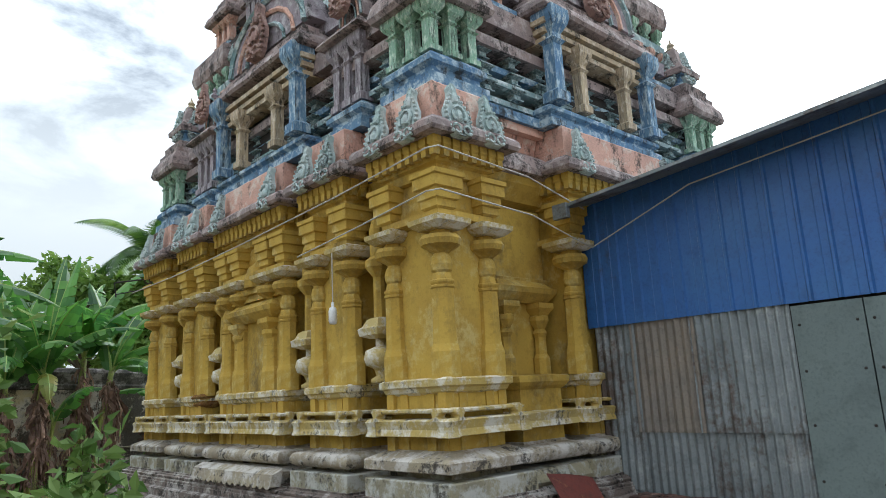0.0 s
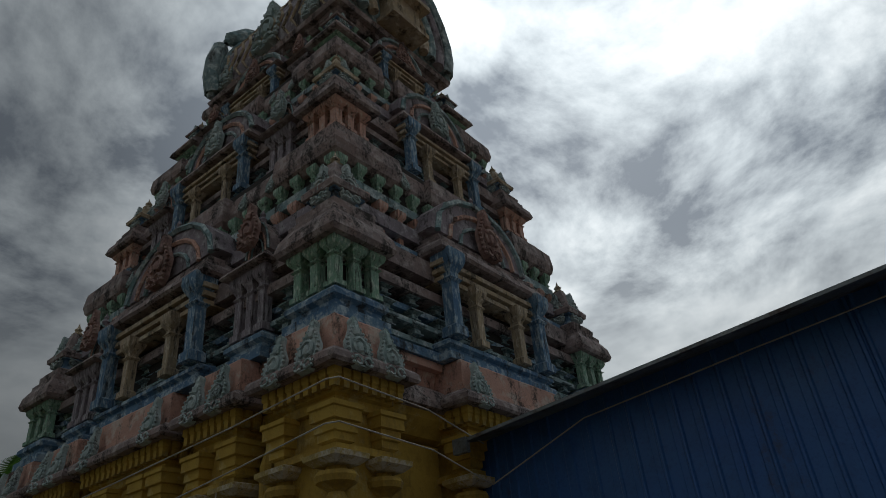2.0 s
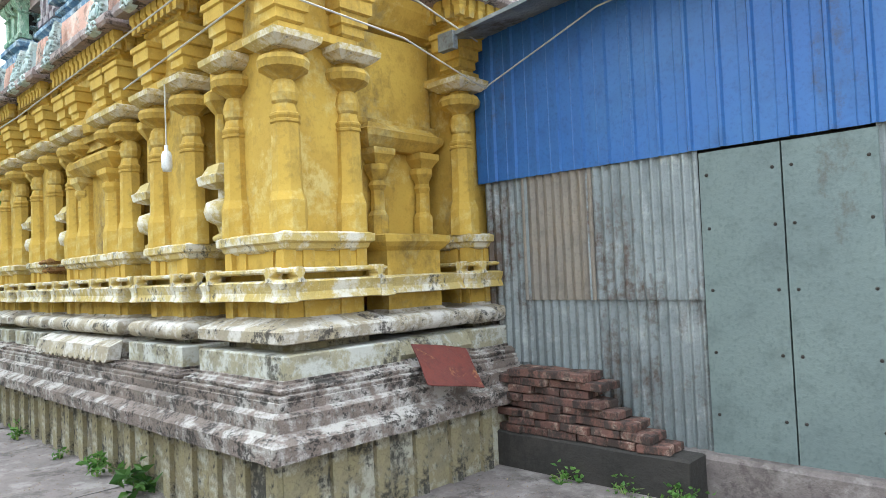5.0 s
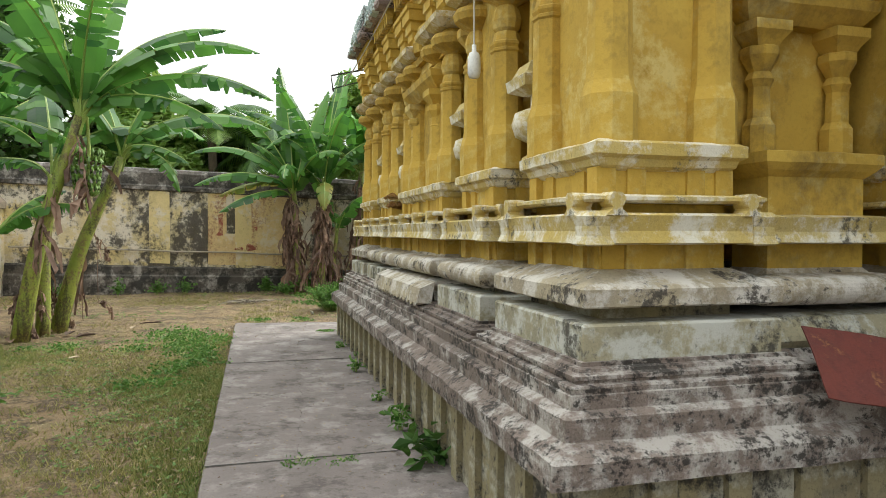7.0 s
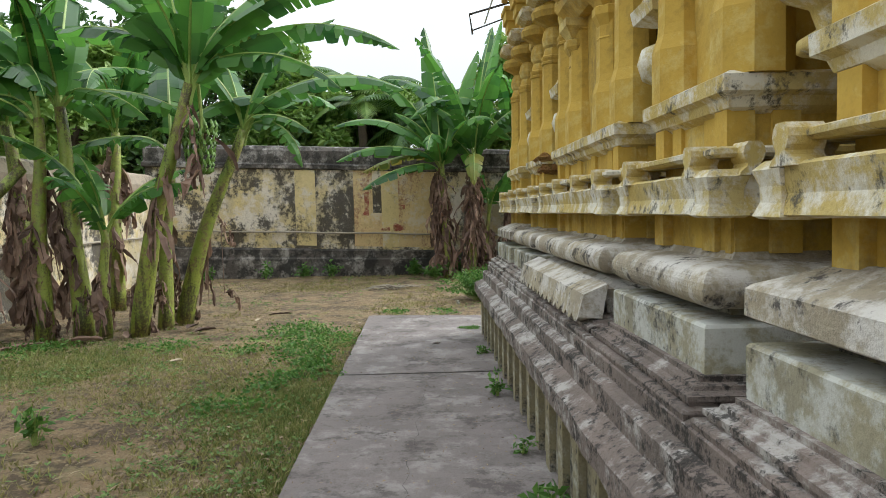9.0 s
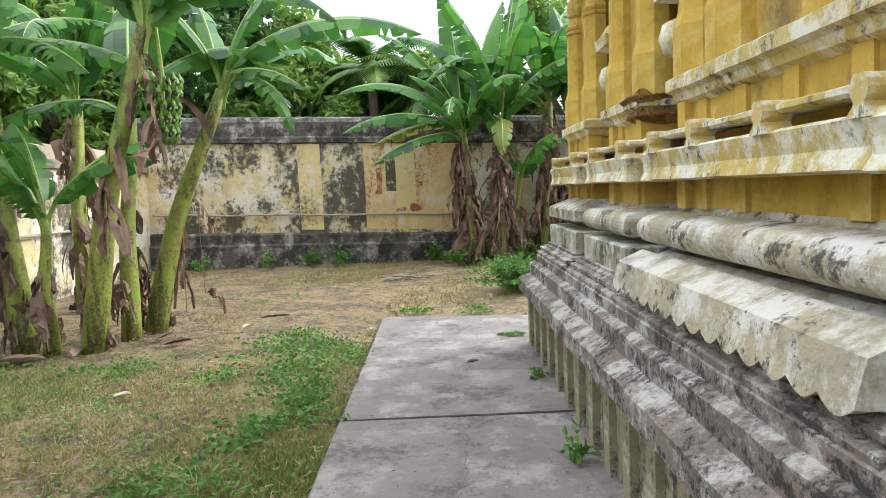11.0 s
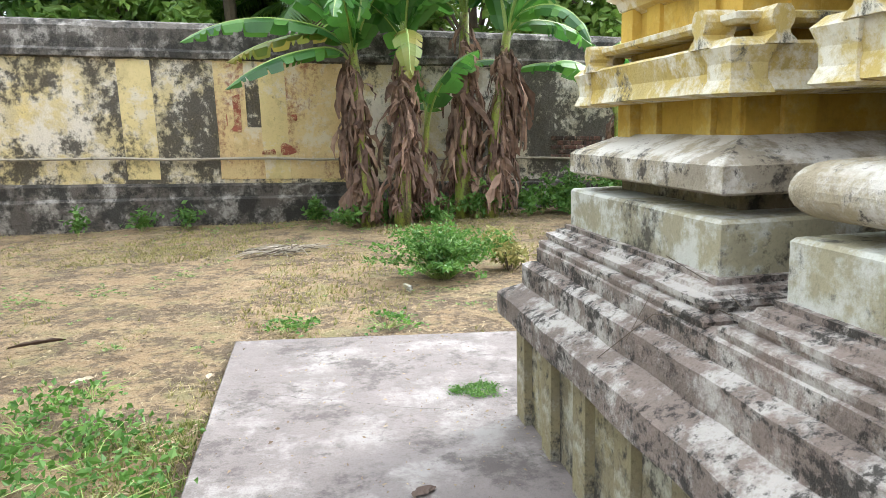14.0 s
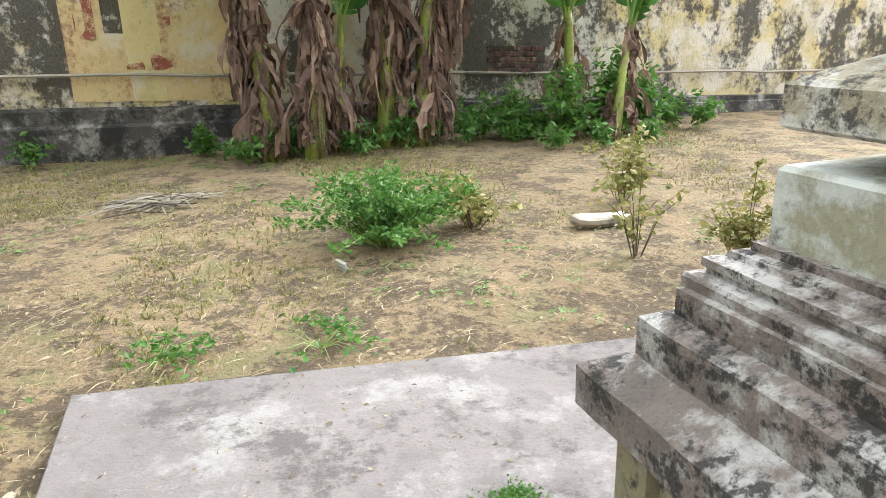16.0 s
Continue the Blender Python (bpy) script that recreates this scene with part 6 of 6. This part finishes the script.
weed("sapling", 2.05, 9.0, 0.6, 0.24, 420, 0.035, 4, "small yellowish green sapling in the yard", M_GRASS, category="sapling", stems=10)
weed("sapling", 2.3, 10.6, 0.7, 0.4, 350, 0.05, 5, "pale thin sapling in the yard", M_GRASS, "sapling", 10)
random.seed(8)
for i in range(20):
    weed("weed", -0.7 + 0.33 * i + random.uniform(-0.1, 0.1), 14.2 + random.uniform(-0.45, 0.35), random.uniform(0.3, 0.6), 0.35, 190, 0.065, 60 + i, "leafy green weed at the foot of the wall", group="weeds along the wall")
for i, (x, y, h) in enumerate(((3.5, 13.7, 1.0), (4.2, 13.8, 1.3), (4.7, 13.9, 0.9), (3.0, 14.2, 0.7))):
    weed("shrub", x, y, h, 0.45, 700, 0.07, 170 + i, "leafy dark green shrub by the boundary wall", category="shrub", stems=20, group="shrubs by the wall")
for i, (x, y) in enumerate(((-4.0, 14.5), (-3.2, 14.6), (-2.6, 14.6), (-5.2, 14.2), (3.1, 13.1), (3.6, 12.9), (4.3, 13.0))):
    weed("weed", x, y, 0.35, 0.25, 120, 0.06, 90 + i, "small green weed near the wall", group="weeds along the wall")
for i, (x, y, h, s, nn) in enumerate(((-1.75, 7.2, 0.16, 0.4, 260), (-2.1, 7.6, 0.14, 0.4, 220), (-1.9, 6.6, 0.14, 0.3, 160), (-1.0, 9.0, 0.06, 0.22, 130), (-0.35, 8.9, 0.05, 0.25, 110), (-1.85, 5.2, 0.1, 0.25, 120), (-3.05, 3.9, 0.32, 0.18, 60),
                                      (-1.7, 6.0, 0.16, 0.4, 300), (-1.6, 6.75, 0.16, 0.35, 260), (-2.2, 7.0, 0.12, 0.35, 130), (-1.65, 5.5, 0.14, 0.35, 260), (-1.95, 8.0, 0.08, 0.2, 60), (-1.9, 4.6, 0.12, 0.4, 160), (-2.5, 6.4, 0.1, 0.3, 120), (-3.3, 6.9, 0.1, 0.4, 150), (-4.6, 6.6, 0.14, 0.5, 260), (-5.4, 6.4, 0.16, 0.5, 260))):
    weed("weed", x, y, h * (0.6 if i != 6 else 1), s, nn * (1.3 if i != 6 else 1), 0.034 if i != 6 else 0.06, 110 + i, "low green weed patch in the yard", stems=16, group="weeds in the yard")
for i, (x, y, h, nn, sz) in enumerate(((0.08, 0.02, 0.26, 60, 0.085), (0.02, 1.75, 0.32, 50, 0.085), (0.03, 2.5, 0.22, 60, 0.05), (0.02, 4.6, 0.2, 50, 0.04), (0.03, 3.4, 0.1, 40, 0.03), (0.03, 6.1, 0.1, 60, 0.03))):
    weed("weed", x - 0.06, y, h, 0.1, nn, sz, 130 + i, "green weed rooted in the joint at the temple base", M_TREE if i < 2 else M_WEED, stems=5, group="weeds at the temple base")
for i, (x, y) in enumerate(((1.95, -0.55), (2.0, -1.0), (2.02, -1.35), (1.9, -1.5), (1.75, -1.25))):
    weed("weed", x, y, 0.12, 0.12, 60, 0.035, 140 + i, "small weed in the soil by the shed", group="weeds by the shed")
weed("weed", -0.05, 7.55, 0.012, 0.112, 1500, 0.010, 150, "round mossy green weed mat on the paving", stems=14, z=0.002)
weed("weed", -0.75, 2.0, 0.025, 0.12, 160, 0.014, 151, "small weed in a paving joint", z=0.002)
weed("weed", -0.5, 1.95, 0.02, 0.115, 110, 0.014, 152, "small weed in a paving joint", z=0.002)
for i, (x, y, h, s) in enumerate(((-2.85, -0.5, 2.35, 0.45), (-2.75, 0.0, 2.3, 0.4), (-2.45, -0.75, 1.95, 0.3), (-2.7, -1.0, 1.9, 0.3), (-3.0, 0.2, 2.5, 0.45))):
    weed("shrub", x, y, h, s, 2800, 0.058, 160 + i, "leafy bright green shrub beside the path", M_HERB, category="shrub", stems=20, group="shrubs by the path")


# ---- grass, litter and small stones ----
def scatter(name, n, mat, seed, label, maker, region, accept):
    rng = random.Random(seed)
    verts, faces = [], []
    for _ in range(n):
        x, y = rng.uniform(region[0], region[1]), rng.uniform(region[2], region[3])
        if accept(x, y, rng):
            maker(verts, faces, x, y, rng)
    tagged(quick(name, verts, faces, mat, None), label, name.replace("_", " "), kind="stuff")


def on_paving(x, y):
    return (x > SLAB_L - 0.01 and y < 8.76 - 0.16 * (x + 1.3)) or (x > -1.35 and y < 7.4)


def tuft(verts, faces, x, y, rng):
    k = (0.012 + 0.025 * rng.random()) * (1.0 if y < 7 else 0.6)
    for _ in range(3):
        a, b = rng.uniform(0, 6.28), len(verts)
        dx, dy = math.cos(a) * 0.0045, math.sin(a) * 0.0045
        lx, ly = rng.gauss(0, 1.1) * k, rng.gauss(0, 1.1) * k
        verts += [(x - dx, y - dy, -0.04), (x + dx, y + dy, -0.04), (x + lx, y + ly, k - 0.018)]
        faces.append((b, b + 1, b + 2))


def grass_ok(x, y, rng):
    if on_paving(x, y) or y > 14.8 or x < -6.3:
        return False
    g = noise.noise((x * 0.6, y * 0.6, 11)) + 0.5 * noise.noise((x * 2.2, y * 2.2, 5))
    edge = 0.9 if -2.0 < x < -1.3 and y < 6 else 0.0
    lush = 0.45 if x < -1.3 and y < 7 else (-0.28 if y < 12 else 0.05)
    return rng.random() < 0.5 + g + edge + lush - 0.25


scatter("grass", 150000, M_GRASS, 5, "thin patchy green and straw-coloured grass", tuft, (-6.4, 5.5, -2, 14.8), grass_ok)
scatter("green_grass", 110000, M_TURF, 6, "short green grass along the paving and in the yard", tuft, (-6.3, -1.33, -3, 7.6), lambda x, y, r: r.random() < max(0.0, (x + 1.85) / 0.5) * (0.5 + 0.8 * noise.noise((x, y * 0.8, 2))) + max(0.0, 0.1 + 1.1 * noise.noise((x * 0.55, y * 0.55, 21)) + 0.5 * noise.noise((x * 2, y * 2, 4))))


def herb(verts, faces, x, y, rng):
    """A small rosette of flat leaflets."""
    z = 0.002 + 0.03 * rng.random()
    for _ in range(4):
        a, s, b = rng.uniform(0, 6.28), rng.uniform(0.008, 0.021), len(verts)
        c, d = math.cos(a) * s, math.sin(a) * s
        up = rng.uniform(-0.004, 0.01)
        verts += [(x, y, z - 0.03), (x + c - d * 0.5, y + d + c * 0.5, z - 0.022), (x + 2 * c, y + 2 * d, z - 0.022 + up), (x + c + d * 0.5, y + d - c * 0.5, z - 0.02)]
        faces.append((b, b + 1, b + 2, b + 3))


def herb_ok(x, y, rng):
    if on_paving(x, y):
        return False
    g = noise.noise((x * 0.8, y * 0.8, 31)) + 0.9 * noise.noise((x * 3.1, y * 3.1, 33)) + 0.5 * noise.noise((x * 9, y * 9, 35))
    return rng.random() < (0.12 if y < 7.5 else -0.25) + 0.75 * g


scatter("ground_herbs", 120000, M_HERB, 26, "clumps of small green herbs spread through the lawn", herb, (-6.3, 4.5, -3, 14.5), herb_ok)


def flake(verts, faces, x, y, rng):
    a, s, b = rng.uniform(0, 6.28), (0.004 + 0.018 * rng.random() ** 2) * (0.6 if on_paving(x, y) else 1.0), len(verts)
    c, d, w = math.cos(a) * s, math.sin(a) * s, rng.uniform(0.15, 0.6)
    z = 0.004 if on_paving(x, y) else -0.02 + 0.02 * rng.random()
    verts += [(x - c, y - d, z), (x + d * w, y - c * w, z + 0.006 * rng.random()), (x + c, y + d, z + 0.004), (x - d * w, y + c * w, z + 0.008 * rng.random())]
    faces.append((b, b + 1, b + 2, b + 3))


scatter("leaf_litter", 150000, M_LITTER, 7, "brown leaf litter and straw scattered on the ground", flake, (-6.3, 5.5, -3, 14.9), lambda x, y, r: (r.random() < 0.22 if on_paving(x, y) and x < 0.1 else (not on_paving(x, y) and r.random() < 0.75 + noise.noise((x, y, 9)))))

scatter("debris", 14000, M_LITTER, 17, "small dark crumbs and twigs on the paving", flake, (-1.3, 2.0, -4, 8.7), lambda x, y, r: on_paving(x, y) and (x < 0.08 or y < 0.0) and r.random() < 0.08 + 0.5 * max(0.0, (x + 0.9)))


def fibre(verts, faces, x, y, rng):
    a, ln, b = rng.uniform(0, 6.28), rng.uniform(0.02, 0.075), len(verts)
    c, d, z = math.cos(a) * ln, math.sin(a) * ln, -0.012 + 0.02 * rng.random()
    w = rng.uniform(0.0012, 0.0026)
    bend = rng.uniform(-0.25, 0.25)
    verts += [(x - c, y - d, z - 0.008), (x - d * bend + w, y + c * bend - w, z), (x + c, y + d, z - 0.004), (x - d * bend - w, y + c * bend + w, z)]
    faces.append((b, b + 1, b + 2, b + 3))


scatter("straw", 42000, M_FIBRE, 41, "pale dry straw fibres lying over earth and lawn", fibre, (-6.3, 4.5, -3, 14.6), lambda x, y, r: not on_paving(x, y) and r.random() < 0.55 + 0.9 * noise.noise((x * 1.1, y * 1.1, 43)) + 0.5 * noise.noise((x * 4, y * 4, 44)))
random.seed(12)
logs = empty("twig_pile", -1.2, 12.0, 0, label="heap of dry pale sticks lying on the earth", category="twigs")
for i in range(60):
    a = random.gauss(0.2, 0.6)
    x, y, s = random.gauss(0, 0.24), random.gauss(0, 0.14), random.uniform(0.07, 0.26)
    part("stick", tube([(x - s * math.cos(a), y - s * math.sin(a), 0.0), (x, y, 0.012 + 0.04 * random.random()), (x + s * math.cos(a), y + s * math.sin(a), 0.015)], 0.005, 5), M_BARK if i % 3 == 0 else M_PIPE, logs)
for i, (x, y, w, d, m, lb) in enumerate(((1.82, 10.1, 0.22, 0.08, M_PIPE, "flat pale brown stone lying on the earth"), (-0.07, 9.85, 0.014, 0.06, M_BLOCK, "short pale stick of stone on the earth"), (0.95, -0.28, 0.17, 0.07, M_BLOCK, "broken pale plaster slab against the temple base"))):
    st = tagged(part("stone", rings(-w, w, -d, d, [(-0.02, -0.03), (0, 0.0), (0, 0.03), (-0.015, 0.04)], 0.06, 0.02), m, None), lb, "stone")
    st.matrix_basis = pose(x, y, 0.0, 0, 3, 20 * i)

# dead twigs caught on the plinth
twig = empty("twig", 0.2, 5.9, 0.8, label="dry bare twig lying on the plinth steps", category="twig")
for i, pts in enumerate((((0, 0, 0.0), (-0.08, 0.2, -0.03), (-0.2, 0.3, -0.18)), ((0.05, -0.1, 0.0), (-0.02, 0.1, 0.03), (0.02, 0.35, 0.02)), ((0.1, 0.1, 0.02), (-0.05, 0.28, 0.0), (-0.16, 0.2, -0.1)), ((0.0, -0.2, 0.0), (0.05, 0.05, 0.05), (-0.02, 0.25, 0.12)))):
    part("branch", tube(pts, 0.0013, 4), M_BARK, twig)


random.seed(31)
for tx, ty, az in ((-2.05, -0.3, 70), (-1.75, 0.5, 20), (-2.5, 0.9, 110)):
    dry = empty("twig", tx, ty, 0, az, label="thin bent dry twig lying on the lawn", category="twig", group="twigs on the lawn")
    for k in range(4):
        p = [Vector((0.0, 0.0, -0.01))] if k == 0 else [Vector((0.12 * k, random.uniform(-0.02, 0.02), 0.0))]
        d = random.uniform(-0.5, 0.5) if k else 0.1
        for j in range(5):
            d += random.uniform(-0.35, 0.35)
            p.append(p[-1] + Vector((0.09 * math.cos(d), 0.09 * math.sin(d), random.uniform(-0.004, 0.012))))
        part("branch", tube(p, [0.006 - 0.0008 * j for j in range(6)] if k == 0 else [0.004 - 0.0005 * j for j in range(6)], 5), M_PIPE, dry)


def fallen_leaf(x, y, length, width, az, curl, mat, seed, label):
    """A dry curled leaf or piece of sheath lying on the ground."""
    rng = random.Random(seed)
    verts, faces = [], []
    for i in range(9):
        f = i / 8
        w = width * 0.5 * max(0.08, math.sin(math.pi * (0.06 + 0.88 * f)) ** 0.7) * rng.uniform(0.75, 1.15)
        for j in range(5):
            u = (j - 2) / 2
            verts.append(((f - 0.5) * length, u * w + 0.1 * length * math.sin(2.4 * f), 0.006 + curl * w * (u * u + 0.5 * (2 * f - 1) ** 2) + rng.uniform(0, 0.006)))
    for i in range(8):
        for j in range(4):
            q = 5 * i + j
            faces.append((q, q + 1, q + 6, q + 5))
    ob = tagged(quick("fallen_leaf", verts, faces, mat, None), label, "fallen leaf", "fallen leaves in the yard")
    ob.matrix_basis = pose(x, y, 0.0, 0, 0, az)


M_SHEATH = leaf_material("dark_sheath", (0.035, 0.022, 0.017), (0.10, 0.06, 0.045), 0.0, 0.85, 9.0)
M_STRAW = leaf_material("pale_dry_leaf", (0.36, 0.28, 0.19), (0.52, 0.43, 0.32), 0.1, 0.85, 9.0)
for i, (x, y, ln, w, az, cu, m, lb) in enumerate((
        (-2.72, 8.48, 0.13, 0.09, 60, 0.5, M_STRAW, "pale dry leaf curled on the earth"),
        (-2.55, 8.98, 0.32, 0.05, 15, 0.9, M_SHEATH, "long dark dry sheath lying on the earth"),
        (-4.05, 9.4, 0.4, 0.16, 160, 0.7, M_SHEATH, "dark dry banana sheath under the plants"),
        (-3.68, 8.75, 0.34, 0.13, 130, 0.7, M_SHEATH, "dark dry banana sheath under the plants"),
        (-3.2, 7.8, 0.26, 0.12, 40, 0.6, M_SHEATH, "dark curled dry leaf on the earth"),
        (-3.45, 8.1, 0.3, 0.1, 80, 0.6, M_SHEATH, "dark curled dry leaf on the earth"),
        (-4.4, 7.3, 0.38, 0.14, 10, 0.6, M_DRY, "brown dry leaf fallen under the banana plants"),
        (-4.0, 7.6, 0.42, 0.12, 100, 0.6, M_DRY, "brown dry leaf fallen under the banana plants"),
        (-4.9, 7.0, 0.46, 0.14, 50, 0.5, M_DRY, "brown dry leaf fallen under the banana plants"),
        (-5.5, 7.1, 0.5, 0.16, 170, 0.5, M_STRAW, "pale dry leaf fallen under the banana plants"),
        (-0.45, 6.66, 0.10, 0.06, 20, 0.08, M_SHEATH, "small dark dry leaf on the paving"),
        (-1.38, 8.1, 0.07, 0.04, 75, 0.4, M_STRAW, "pale dry leaf at the edge of the paving"),
        (-2.05, 8.2, 0.12, 0.06, 20, 0.4, M_STRAW, "small pale dry leaf on the earth"),
        (-2.95, 6.1, 0.12, 0.08, 20, 0.4, M_STRAW, "small pale dry leaf on the earth"))):
    fallen_leaf(x, y, ln, w, az, cu, m, 300 + i, lb)
